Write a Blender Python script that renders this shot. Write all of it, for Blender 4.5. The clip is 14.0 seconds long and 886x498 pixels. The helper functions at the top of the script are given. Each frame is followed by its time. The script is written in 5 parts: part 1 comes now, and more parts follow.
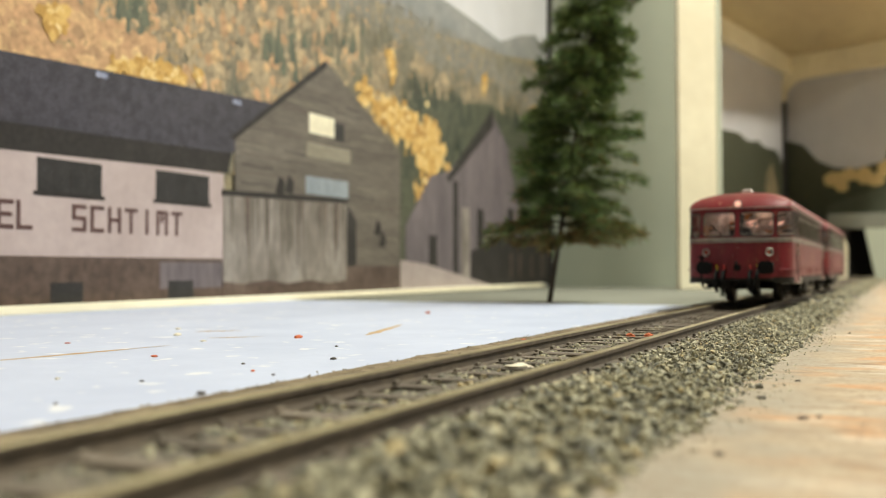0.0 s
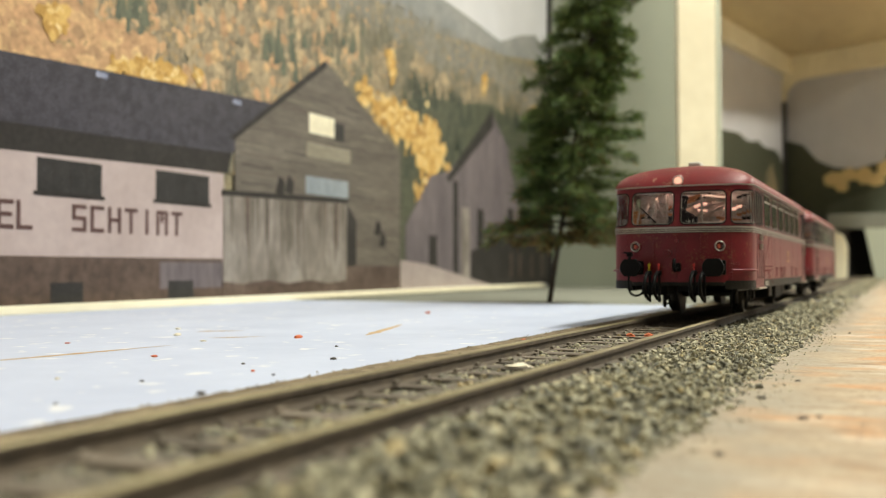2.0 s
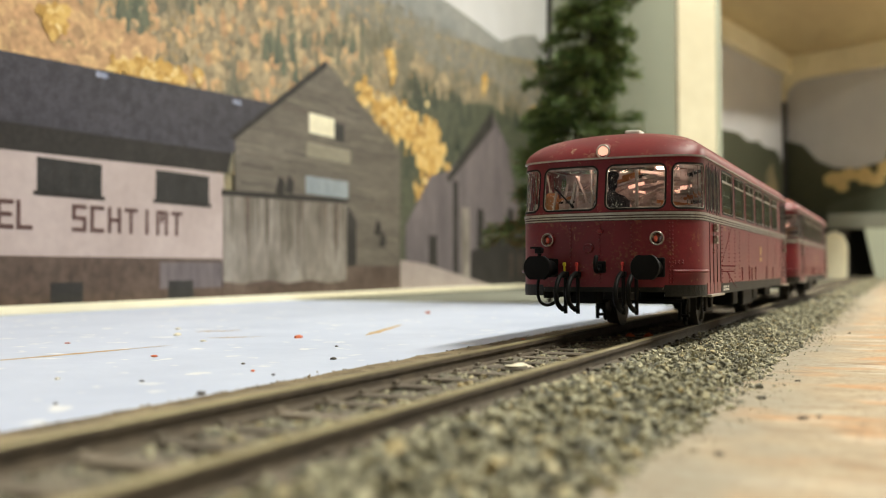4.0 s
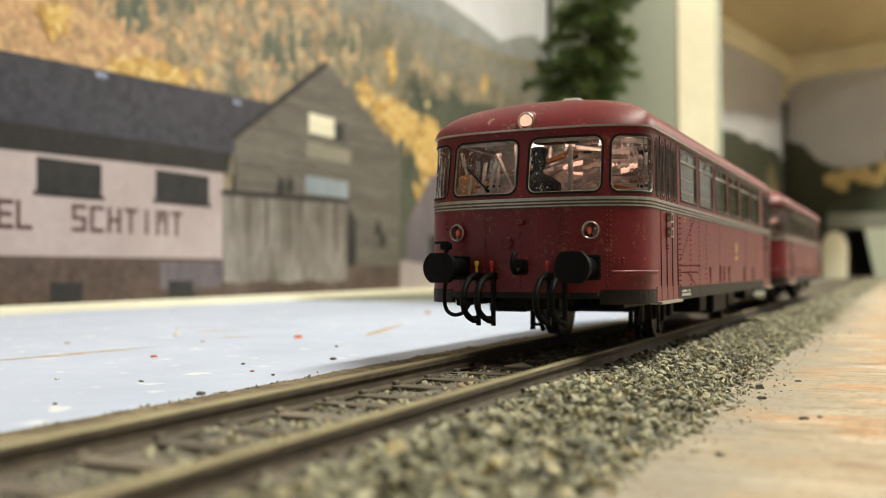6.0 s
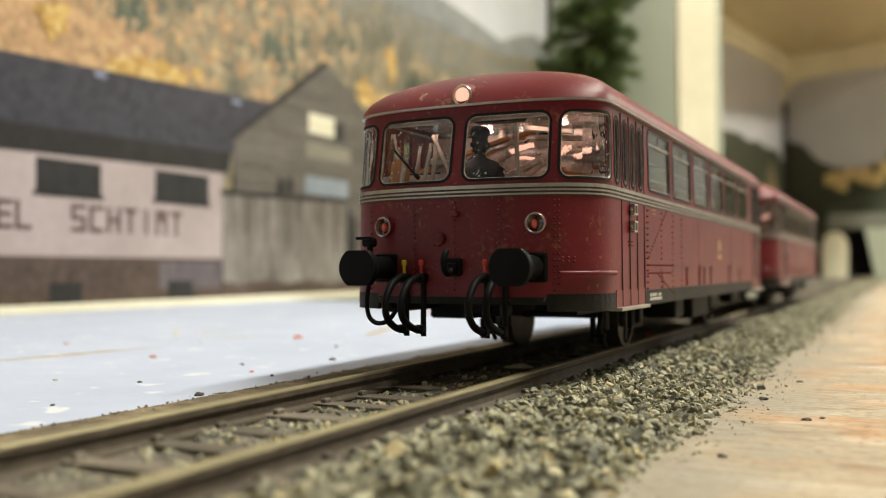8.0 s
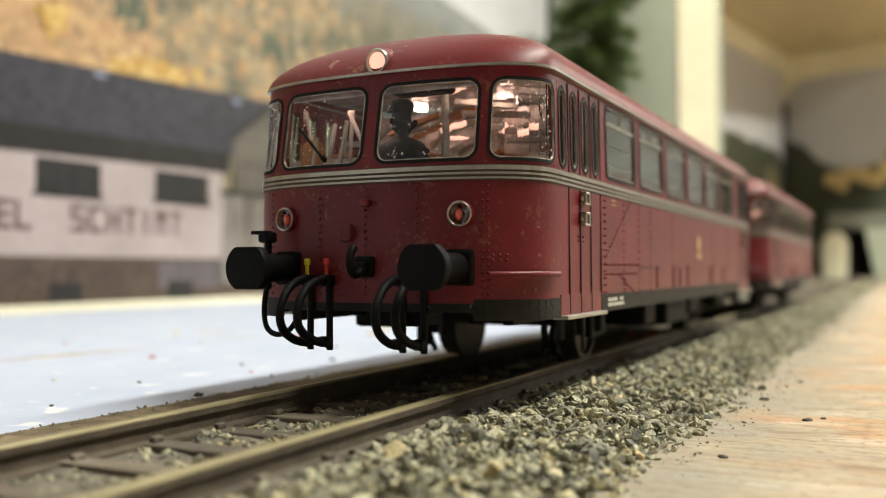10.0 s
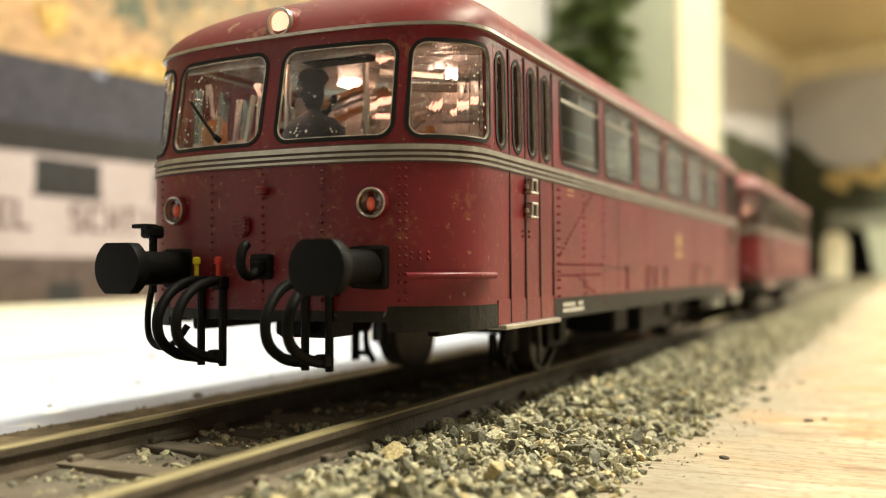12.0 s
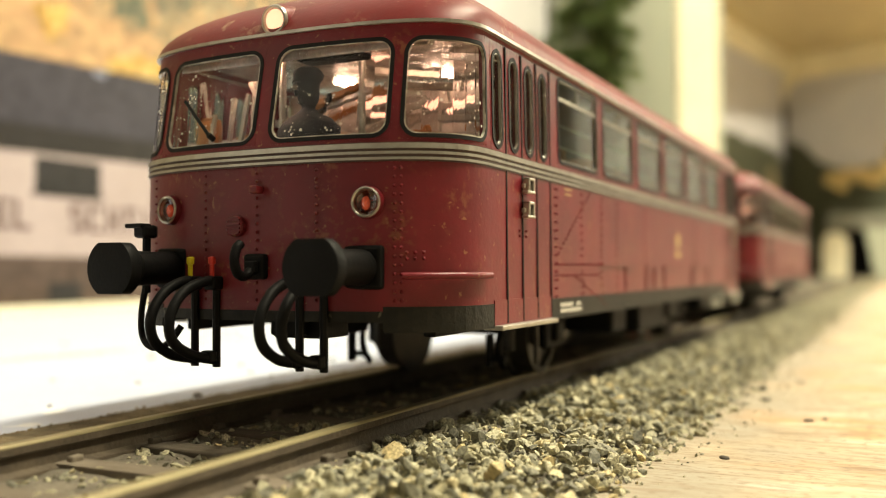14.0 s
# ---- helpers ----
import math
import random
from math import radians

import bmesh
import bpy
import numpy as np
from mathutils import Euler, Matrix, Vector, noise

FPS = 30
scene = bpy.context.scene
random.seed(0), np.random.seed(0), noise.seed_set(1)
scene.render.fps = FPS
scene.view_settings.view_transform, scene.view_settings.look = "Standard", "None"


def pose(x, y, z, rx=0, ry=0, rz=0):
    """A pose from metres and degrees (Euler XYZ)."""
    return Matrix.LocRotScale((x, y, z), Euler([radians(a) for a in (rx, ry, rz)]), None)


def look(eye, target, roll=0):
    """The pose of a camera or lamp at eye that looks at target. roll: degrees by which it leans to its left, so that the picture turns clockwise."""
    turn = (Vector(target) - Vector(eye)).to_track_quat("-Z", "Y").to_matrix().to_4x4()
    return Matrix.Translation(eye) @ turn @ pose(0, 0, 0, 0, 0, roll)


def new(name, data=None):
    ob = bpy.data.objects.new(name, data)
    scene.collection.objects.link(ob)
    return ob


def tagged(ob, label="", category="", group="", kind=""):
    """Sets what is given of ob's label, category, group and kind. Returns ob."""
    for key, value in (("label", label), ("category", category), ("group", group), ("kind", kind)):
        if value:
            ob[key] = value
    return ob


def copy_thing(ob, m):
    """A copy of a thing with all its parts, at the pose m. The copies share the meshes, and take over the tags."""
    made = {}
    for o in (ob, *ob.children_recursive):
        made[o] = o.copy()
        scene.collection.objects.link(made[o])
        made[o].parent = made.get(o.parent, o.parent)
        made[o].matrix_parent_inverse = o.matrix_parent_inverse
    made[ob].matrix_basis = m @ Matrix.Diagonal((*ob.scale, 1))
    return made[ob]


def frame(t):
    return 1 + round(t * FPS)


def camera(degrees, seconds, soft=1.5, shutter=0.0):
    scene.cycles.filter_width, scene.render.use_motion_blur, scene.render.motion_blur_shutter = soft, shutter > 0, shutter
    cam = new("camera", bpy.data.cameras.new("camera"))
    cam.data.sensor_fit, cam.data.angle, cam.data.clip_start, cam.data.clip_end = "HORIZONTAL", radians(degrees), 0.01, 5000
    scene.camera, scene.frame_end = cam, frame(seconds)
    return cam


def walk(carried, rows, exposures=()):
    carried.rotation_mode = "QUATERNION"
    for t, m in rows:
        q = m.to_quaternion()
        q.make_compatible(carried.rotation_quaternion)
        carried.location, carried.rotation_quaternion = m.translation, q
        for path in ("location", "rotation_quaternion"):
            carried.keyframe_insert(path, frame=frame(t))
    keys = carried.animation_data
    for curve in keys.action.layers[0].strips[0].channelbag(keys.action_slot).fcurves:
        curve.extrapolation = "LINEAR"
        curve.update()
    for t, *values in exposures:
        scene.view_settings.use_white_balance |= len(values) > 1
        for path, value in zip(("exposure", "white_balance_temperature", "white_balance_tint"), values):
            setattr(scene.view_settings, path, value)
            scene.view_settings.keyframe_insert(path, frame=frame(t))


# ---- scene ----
MM = 0.001
EYE = Vector((0.0500, 0.0, 0.0170))
AXIS = Vector((-0.43850, 0.89847, 0.02159))
cam = camera(50.64, 14.0, 1.1)
# the phone creeps forward a little more than a millimetre
creep = [(0, 0.0), (5, 0.0), (6.5, 0.35), (7.5, 0.73), (8.2, 0.88), (10.5, 1.21), (12.5, 1.55), (14, 1.55)]
walk(cam, [(t, look(EYE + AXIS * d * MM, EYE + AXIS * (1 + d * MM), -0.19)) for t, d in creep],
     [(0, 0.0, 6500, 10), (8.2, 0.02, 6500, 10), (10.5, 0.17, 6330, 10), (11.0, 0.28, 6280, 10), (11.5, 0.62, 6250, 9), (12.0, 0.6, 7300, 8), (12.5, 0.57, 7900, 7), (14, 0.6, 7900, 7)])

# ---- world and lamps ----
world = bpy.data.worlds.new("world")
world.use_nodes = True
world.node_tree.nodes["Background"].inputs[0].default_value = (0.9, 0.93, 1.0, 1)
world.node_tree.nodes["Background"].inputs[1].default_value = 0.01
scene.world = world


def strip_light(name, x, y, z, length, width, watts, colour, tilt=0.0, turn=0.0):
    lamp = bpy.data.lights.new(name, "AREA")
    lamp.shape, lamp.size, lamp.size_y = "RECTANGLE", width, length
    lamp.energy, lamp.color = watts, colour
    ob = new(name, lamp)
    ob.matrix_world = pose(x, y, z, 0, tilt, turn)
    return ob


# All unseen; the low third lamp is added to brighten the far corner.
LAMPS = [(0.46, 0.41, 1.10, 25.5), (0.25, 1.15, 1.10, 5.0), (0.62, 1.45, 0.60, 14.0)]
for lx, ly, lz, lw in LAMPS:
    strip_light("unseen_strip_lamp", lx, ly, lz - 0.012, 0.8, 0.10, lw, (0.975, 0.965, 0.83))

# ---- materials ----
def mat(name, colour, rough=0.6, metal=0.0, second=None, scale=300.0, mix=0.5, bump=0.0, bump_scale=None,
        stretch=(1, 1, 1), spots=None, spot_scale=900.0, spot_cut=0.68, random_tint=0.0, island=False,
        emit=None, emit_power=0.0, transmission=0.0, coat=0.0, spec=0.5, rust=None):
    """A procedural surface: a base colour, broad stains in a second one, fine specks, and relief."""
    m = bpy.data.materials.new(name)
    m.use_nodes = True
    nt = m.node_tree
    b = nt.nodes["Principled BSDF"]
    b.inputs["Roughness"].default_value = rough
    b.inputs["Metallic"].default_value = metal
    b.inputs["Transmission Weight"].default_value = transmission
    b.inputs["Coat Weight"].default_value = coat
    b.inputs["Specular IOR Level"].default_value = spec
    co = nt.nodes.new("ShaderNodeTexCoord")
    mp = nt.nodes.new("ShaderNodeMapping")
    mp.inputs["Scale"].default_value = stretch
    nt.links.new(co.outputs["Object"], mp.inputs[0])

    def noise_tex(s, detail=5.0):
        n = nt.nodes.new("ShaderNodeTexNoise")
        n.inputs["Scale"].default_value, n.inputs["Detail"].default_value = s, detail
        nt.links.new(mp.outputs[0], n.inputs["Vector"])
        return n.outputs["Fac"]

    def ramp(src, lo, hi):
        r = nt.nodes.new("ShaderNodeMapRange")
        r.inputs["From Min"].default_value, r.inputs["From Max"].default_value = lo, hi
        nt.links.new(src, r.inputs["Value"])
        return r.outputs[0]

    def blend(fac, a, c, amount=1.0):
        x = nt.nodes.new("ShaderNodeMix")
        x.data_type = "RGBA"
        for sock, v in (("A", a), ("B", c)):
            s = [i for i in x.inputs if i.name == sock and i.type == "RGBA"][0]
            if isinstance(v, tuple):
                s.default_value = (*v[:3], 1)
            else:
                nt.links.new(v, s)
        if amount < 1:
            mu = nt.nodes.new("ShaderNodeMath")
            mu.operation = "MULTIPLY"
            nt.links.new(fac, mu.inputs[0])
            mu.inputs[1].default_value = amount
            fac = mu.outputs[0]
        nt.links.new(fac, x.inputs[0])
        return [o for o in x.outputs if o.type == "RGBA"][0]

    out = colour
    if second:
        out = blend(ramp(noise_tex(scale), 0.38, 0.66), out, second, mix)
        out = blend(ramp(noise_tex(scale * 6.3), 0.4, 0.7), out, second, mix * 0.5)
    if spots:
        out = blend(ramp(noise_tex(spot_scale, 2.0), spot_cut, spot_cut + 0.05), out, spots)
    if rust:
        # worn patches: fine flakes inside broad areas
        mu = nt.nodes.new("ShaderNodeMath")
        mu.operation = "MULTIPLY"
        nt.links.new(ramp(noise_tex(170, 4.0), 0.50, 0.66), mu.inputs[0])
        nt.links.new(ramp(noise_tex(1500, 5.0), 0.50, 0.64), mu.inputs[1])
        out = blend(mu.outputs[0], out, rust, 0.75)
    if random_tint:
        src = nt.nodes.new("ShaderNodeNewGeometry").outputs["Random Per Island"] if island else \
            nt.nodes.new("ShaderNodeObjectInfo").outputs["Random"]
        h = nt.nodes.new("ShaderNodeHueSaturation")
        nt.links.new(ramp(src, 0, 1), h.inputs["Value"])
        h.inputs["Value"].default_value = 1
        r = nt.nodes.new("ShaderNodeMapRange")
        nt.links.new(src, r.inputs["Value"])
        r.inputs["To Min"].default_value, r.inputs["To Max"].default_value = 1 - random_tint, 1 + random_tint
        nt.links.new(r.outputs[0], h.inputs["Value"])
        if isinstance(out, tuple):
            h.inputs["Color"].default_value = (*out[:3], 1)
        else:
            nt.links.new(out, h.inputs["Color"])
        out = h.outputs[0]
    if isinstance(out, tuple):
        b.inputs["Base Color"].default_value = (*out[:3], 1)
    else:
        nt.links.new(out, b.inputs["Base Color"])
    if bump:
        bp = nt.nodes.new("ShaderNodeBump")
        bp.inputs["Strength"].default_value, bp.inputs["Distance"].default_value = bump, 0.0004
        nt.links.new(noise_tex(bump_scale or scale * 4), bp.inputs["Height"])
        nt.links.new(bp.outputs[0], b.inputs["Normal"])
    if emit:
        b.inputs["Emission Color"].default_value = (*emit, 1)
        b.inputs["Emission Strength"].default_value = emit_power
    return m


def glass_mat(name, tint=(1, 1, 1), rough=0.02, ior=1.42):
    m = mat(name, tint, rough, transmission=1.0)
    m.node_tree.nodes["Principled BSDF"].inputs["IOR"].default_value = ior
    return m


RED = mat("crimson_paint", (0.164, 0.0124, 0.0200), 0.38, second=(0.080, 0.008, 0.011), scale=110, mix=0.6, bump=0.06, bump_scale=2200,
          spots=(0.22, 0.09, 0.05), spot_scale=1700, spot_cut=0.67, spec=0.32, rust=(0.20, 0.075, 0.038))
ROOF_RED = mat("roof_red_paint", (0.178, 0.0155, 0.0175), 0.46, second=(0.115, 0.020, 0.018), scale=110, mix=0.6, bump=0.05, bump_scale=1800,
               spots=(0.33, 0.2, 0.13), spot_scale=420, spot_cut=0.70, spec=0.3, rust=(0.30, 0.16, 0.10))
BLACK = mat("black_plastic", (0.0035, 0.0035, 0.0038), 0.55, second=(0.006, 0.0058, 0.0055), scale=400, mix=0.5, bump=0.1, bump_scale=3000, spec=0.12)
GREY_BLACK = mat("dark_grey_frame", (0.0055, 0.0057, 0.0055), 0.5, second=(0.022, 0.019, 0.014), scale=260, mix=0.4, bump=0.1, bump_scale=3000, spec=0.18)
SKIRT = mat("grimy_skirt", (0.0075, 0.008, 0.0072), 0.55, second=(0.045, 0.038, 0.026), scale=150, mix=0.3, bump=0.2, bump_scale=2200, spots=(0.10, 0.09, 0.07), spot_scale=900, spot_cut=0.69, spec=0.2)
SILVER = mat("silver_trim", (0.46, 0.44, 0.39), 0.34, 0.75, second=(0.24, 0.21, 0.17), scale=500, mix=0.5)
WAIST = mat("grimy_waist_grey", (0.075, 0.045, 0.035), 0.5, second=(0.035, 0.012, 0.012), scale=400, mix=0.7)
RUBBER_AND_DARK = mat("rubber_and_tunnel_dark", (0.006, 0.0055, 0.0055), 0.6, spec=0.2)
GLASS = glass_mat("clear_glass", ior=1.25)
EDGE_SHINE = mat("glazing_edge_shine", (0.62, 0.58, 0.50), 0.12, second=(0.16, 0.14, 0.11), scale=420, mix=0.95, coat=0.6, bump=0.6, bump_scale=700)
SMOKED = glass_mat("side_glass", (0.52, 0.58, 0.49), 0.04, 1.12)
GLOW = mat("lamp_glow", (0.75, 0.5, 0.4), 0.4, emit=(1.0, 0.52, 0.36), emit_power=0.9)
CABIN_GLOW = mat("tube_and_fill_glow", (0.9, 0.5, 0.4), 0.4, emit=(1.0, 0.66, 0.52), emit_power=15.0)
STREAK_GLOW = mat("reflection_glow", (0.9, 0.5, 0.4), 0.3, emit=(1.0, 0.55, 0.40), emit_power=0.95)
CABIN = mat("cabin_panel", (0.66, 0.58, 0.52), 0.16, second=(0.26, 0.21, 0.18), scale=300, mix=0.8, coat=0.5, bump=1.0, bump_scale=420)
GLINT = mat("lamp_glint", (0.6, 0.12, 0.06), 0.25, second=(0.10, 0.012, 0.008), scale=700, mix=0.9, coat=0.5, emit=(1.0, 0.13, 0.06), emit_power=0.10)
SEAT = mat("seat_tan", (0.40, 0.17, 0.05), 0.45, second=(0.28, 0.1, 0.03), scale=200, mix=0.6)
LENS_RED = mat("red_lens", (0.035, 0.006, 0.004), 0.12, second=(0.12, 0.02, 0.01), scale=900, mix=0.5, coat=0.6)
DOLL = mat("doll_navy", (0.005, 0.006, 0.011), 0.7, second=(0.011, 0.012, 0.018), scale=600, mix=0.5)
YELLOW = mat("yellow_tap", (0.55, 0.45, 0.02), 0.4)
SIGNAL_RED = mat("red_tap", (0.5, 0.03, 0.02), 0.4)
GOLD = mat("yellow_print", (0.46, 0.31, 0.14), 0.5)
WHITE_PRINT = mat("white_print", (0.6, 0.58, 0.52), 0.5)
STEEL = mat("dark_wheel_steel", (0.012, 0.011, 0.01), 0.5, 0.3, second=(0.06, 0.05, 0.035), scale=300, mix=0.5)
RAIL_TOP = mat("rail_brass", (0.35, 0.30, 0.165), 0.42, 0.45, second=(0.15, 0.115, 0.065), scale=190, mix=0.8, stretch=(1, 0.12, 1), bump=0.08, bump_scale=1500)
RAIL_SIDE = mat("rail_rust", (0.065, 0.048, 0.033), 0.8, second=(0.12, 0.09, 0.06), scale=400, mix=0.7, bump=0.3, bump_scale=2500)
SLEEPER = mat("sleeper_wood", (0.12, 0.095, 0.07), 0.8, second=(0.2, 0.165, 0.125), scale=500, mix=0.7, stretch=(0.25, 1, 1), bump=0.4, bump_scale=1800, random_tint=0.3)
GRIT = mat("ballast_grit", (0.20, 0.17, 0.13), 0.9, second=(0.11, 0.095, 0.075), scale=700, mix=0.9, bump=0.7, bump_scale=2600)
BLUE = mat("pale_blue_paint", (0.55, 0.60, 0.75), 0.45, second=(0.46, 0.51, 0.66), scale=40, mix=0.75, bump=0.2, bump_scale=900,
           spots=(0.74, 0.75, 0.80), spot_scale=190, spot_cut=0.65)
BROWN_EDGE = mat("brown_grit_edge", (0.29, 0.225, 0.135), 0.9, second=(0.12, 0.09, 0.055), scale=330, mix=0.95, bump=1.0, bump_scale=1800)
GREEN_PANEL = mat("grey_green_panel", (0.43, 0.46, 0.365), 0.6, second=(0.37, 0.40, 0.32), scale=9, mix=0.6, bump=0.05, bump_scale=200)
CREAM = mat("cream_paint", (0.90, 0.84, 0.64), 0.5, second=(0.70, 0.63, 0.45), scale=12, mix=0.6, bump=0.06, bump_scale=150)
FLOOR_GREEN = mat("dull_green_floor", (0.21, 0.215, 0.175), 0.7, second=(0.15, 0.15, 0.12), scale=14, mix=0.7, bump=0.1, bump_scale=300)
DECK = mat("deck_underside", (0.66, 0.56, 0.33), 0.7, second=(0.46, 0.36, 0.21), scale=8, mix=0.7, stretch=(1, 0.3, 1), bump=0.1, bump_scale=80)
ROOM = mat("room_plaster", (0.24, 0.235, 0.22), 0.8, second=(0.20, 0.195, 0.185), scale=3, mix=0.6, bump=0.05, bump_scale=40)


def board_mat():
    """Raw board: fine saw grooves across the track, pale dusty ground, orange worn patches and grey smears."""
    m = mat("raw_board", (0.45, 0.355, 0.24), 0.75, second=(0.37, 0.285, 0.19), scale=70, mix=0.8)
    nt = m.node_tree
    b = nt.nodes["Principled BSDF"]
    base = b.inputs["Base Color"].links[0].from_socket
    co = nt.nodes.new("ShaderNodeTexCoord")

    def tex(scale, stretch, detail=4.0):
        mp, n = nt.nodes.new("ShaderNodeMapping"), nt.nodes.new("ShaderNodeTexNoise")
        mp.inputs["Scale"].default_value = stretch
        nt.links.new(co.outputs["Object"], mp.inputs[0])
        nt.links.new(mp.outputs[0], n.inputs["Vector"])
        n.inputs["Scale"].default_value, n.inputs["Detail"].default_value = scale, detail
        return n.outputs["Fac"]

    def over(fac, lo, hi, colour, amount):
        nonlocal base
        r = nt.nodes.new("ShaderNodeMapRange")
        r.inputs["From Min"].default_value, r.inputs["From Max"].default_value = lo, hi
        r.inputs["To Max"].default_value = amount
        nt.links.new(fac, r.inputs["Value"])
        x = nt.nodes.new("ShaderNodeMix")
        x.data_type = "RGBA"
        nt.links.new(r.outputs[0], x.inputs[0])
        nt.links.new(base, x.inputs[6])
        x.inputs[7].default_value = (*colour, 1)
        base = x.outputs[2]

    over(tex(85, (0.55, 0.9, 1)), 0.51, 0.61, (0.53, 0.27, 0.11), 0.85)
    over(tex(150, (0.5, 1.3, 1)), 0.60, 0.68, (0.20, 0.115, 0.06), 0.75)
    over(tex(110, (0.4, 1, 1)), 0.54, 0.64, (0.56, 0.50, 0.41), 0.75)
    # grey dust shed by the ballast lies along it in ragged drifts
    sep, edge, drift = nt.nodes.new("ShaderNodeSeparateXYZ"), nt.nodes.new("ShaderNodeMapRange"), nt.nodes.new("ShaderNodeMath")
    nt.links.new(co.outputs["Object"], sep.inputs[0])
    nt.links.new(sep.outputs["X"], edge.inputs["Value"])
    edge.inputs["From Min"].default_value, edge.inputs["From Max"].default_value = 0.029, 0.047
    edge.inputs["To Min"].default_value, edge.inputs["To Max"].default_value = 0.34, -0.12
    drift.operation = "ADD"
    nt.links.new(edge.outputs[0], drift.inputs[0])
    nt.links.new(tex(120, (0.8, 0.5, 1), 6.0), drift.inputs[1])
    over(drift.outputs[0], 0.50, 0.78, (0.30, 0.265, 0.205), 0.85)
    groove = tex(1000, (0.16, 1, 1), 3.0)
    over(groove, 0.50, 0.64, (0.24, 0.165, 0.105), 0.6)
    over(tex(1900, (0.45, 1, 1), 2.0), 0.55, 0.66, (0.20, 0.135, 0.085), 0.7)
    nt.links.new(base, b.inputs["Base Color"])
    bp = nt.nodes.new("ShaderNodeBump")
    bp.inputs["Strength"].default_value, bp.inputs["Distance"].default_value = 0.6, 0.0004
    nt.links.new(groove, bp.inputs["Height"])
    nt.links.new(bp.outputs[0], b.inputs["Normal"])
    return m


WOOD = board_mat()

# ---- mesh helpers ----
def part(name, bm, material, parent=None, label="", smooth=False):
    me = bpy.data.meshes.new(name)
    bmesh.ops.recalc_face_normals(bm, faces=bm.faces)
    bm.to_mesh(me)
    bm.free()
    me.materials.append(material)
    if smooth:
        me.shade_smooth()
        me.set_sharp_from_angle(angle=radians(38))
    ob = new(name, me)
    ob.parent = parent
    return tagged(ob, label)


def empty(name, m, label="", category="", group="", kind=""):
    ob = new(name)
    ob.matrix_basis = m
    return tagged(ob, label, category, group, kind)


def box(bm, x0, x1, y0, y1, z0, z1, bevel=0.0):
    """An upright block, in millimetres, with bevelled edges."""
    g = bmesh.ops.create_cube(bm, size=1)["verts"]
    for v in g:
        v.co = Vector(((x0 + x1) / 2 + v.co.x * (x1 - x0), (y0 + y1) / 2 + v.co.y * (y1 - y0), (z0 + z1) / 2 + v.co.z * (z1 - z0))) * MM
    if bevel:
        e = list({e for v in g for e in v.link_edges})
        bmesh.ops.bevel(bm, geom=e, offset=bevel * MM, segments=2, affect="EDGES", profile=0.5)
    return bm


def block(x0, x1, y0, y1, z0, z1, bevel=0.0):
    return box(bmesh.new(), x0, x1, y0, y1, z0, z1, bevel)


def prism(bm, pts, axis, a0, a1):
    """A flat outline pushed from a0 to a1 along an axis; the outline is given in the other two, in order."""
    def at(p, a):
        q = list(p)
        q.insert("xyz".index(axis), a)
        return Vector(q) * MM
    lo, hi = [bm.verts.new(at(p, a0)) for p in pts], [bm.verts.new(at(p, a1)) for p in pts]
    bm.faces.new(lo), bm.faces.new(hi[::-1])
    for i in range(len(pts)):
        j = (i + 1) % len(pts)
        bm.faces.new((lo[i], lo[j], hi[j], hi[i]))
    return bm


def lathe(bm, profile, n=24, m=None, caps=True):
    """A turned solid round the y axis from (y, radius) pairs."""
    rings = []
    for y, r in profile:
        rings.append([bm.verts.new(Vector((r * math.cos(k * math.tau / n), y, r * math.sin(k * math.tau / n))) * MM) for k in range(n)])
    for a, c in zip(rings, rings[1:]):
        for k in range(n):
            bm.faces.new((a[k], a[(k + 1) % n], c[(k + 1) % n], c[k]))
    if caps:
        bm.faces.new(rings[0]), bm.faces.new(rings[-1][::-1])
    if m is not None:
        bmesh.ops.transform(bm, matrix=m, verts=[v for ring in rings for v in ring])
    return bm


def tube(bm, path, r, n=8):
    """A round bar along a path, in millimetres."""
    path = [Vector(p) for p in path]
    rings = []
    for i, p in enumerate(path):
        d = (path[min(i + 1, len(path) - 1)] - path[max(i - 1, 0)]).normalized()
        side = d.cross(Vector((0.31, 0.87, 0.38))).normalized()
        up = d.cross(side)
        rings.append([bm.verts.new((p + (side * math.cos(k * math.tau / n) + up * math.sin(k * math.tau / n)) * r) * MM) for k in range(n)])
    for a, c in zip(rings, rings[1:]):
        for k in range(n):
            bm.faces.new((a[k], a[(k + 1) % n], c[(k + 1) % n], c[k]))
    bm.faces.new(rings[0]), bm.faces.new(rings[-1][::-1])
    return bm


def curve_path(pts, steps=6):
    """A smooth line through the given points."""
    pts = [Vector(p) for p in pts]
    ext = [pts[0] * 2 - pts[1], *pts, pts[-1] * 2 - pts[-2]]
    out = []
    for i in range(1, len(ext) - 2):
        a, b, c, d = ext[i - 1:i + 3]
        for k in range(steps):
            t = k / steps
            out.append(0.5 * (2 * b + (c - a) * t + (2 * a - 5 * b + 4 * c - d) * t * t + (3 * b - a - 3 * c + d) * t ** 3))
    return out + [pts[-1]]


RAIL = 4.5  # rail top above the raw board, in millimetres

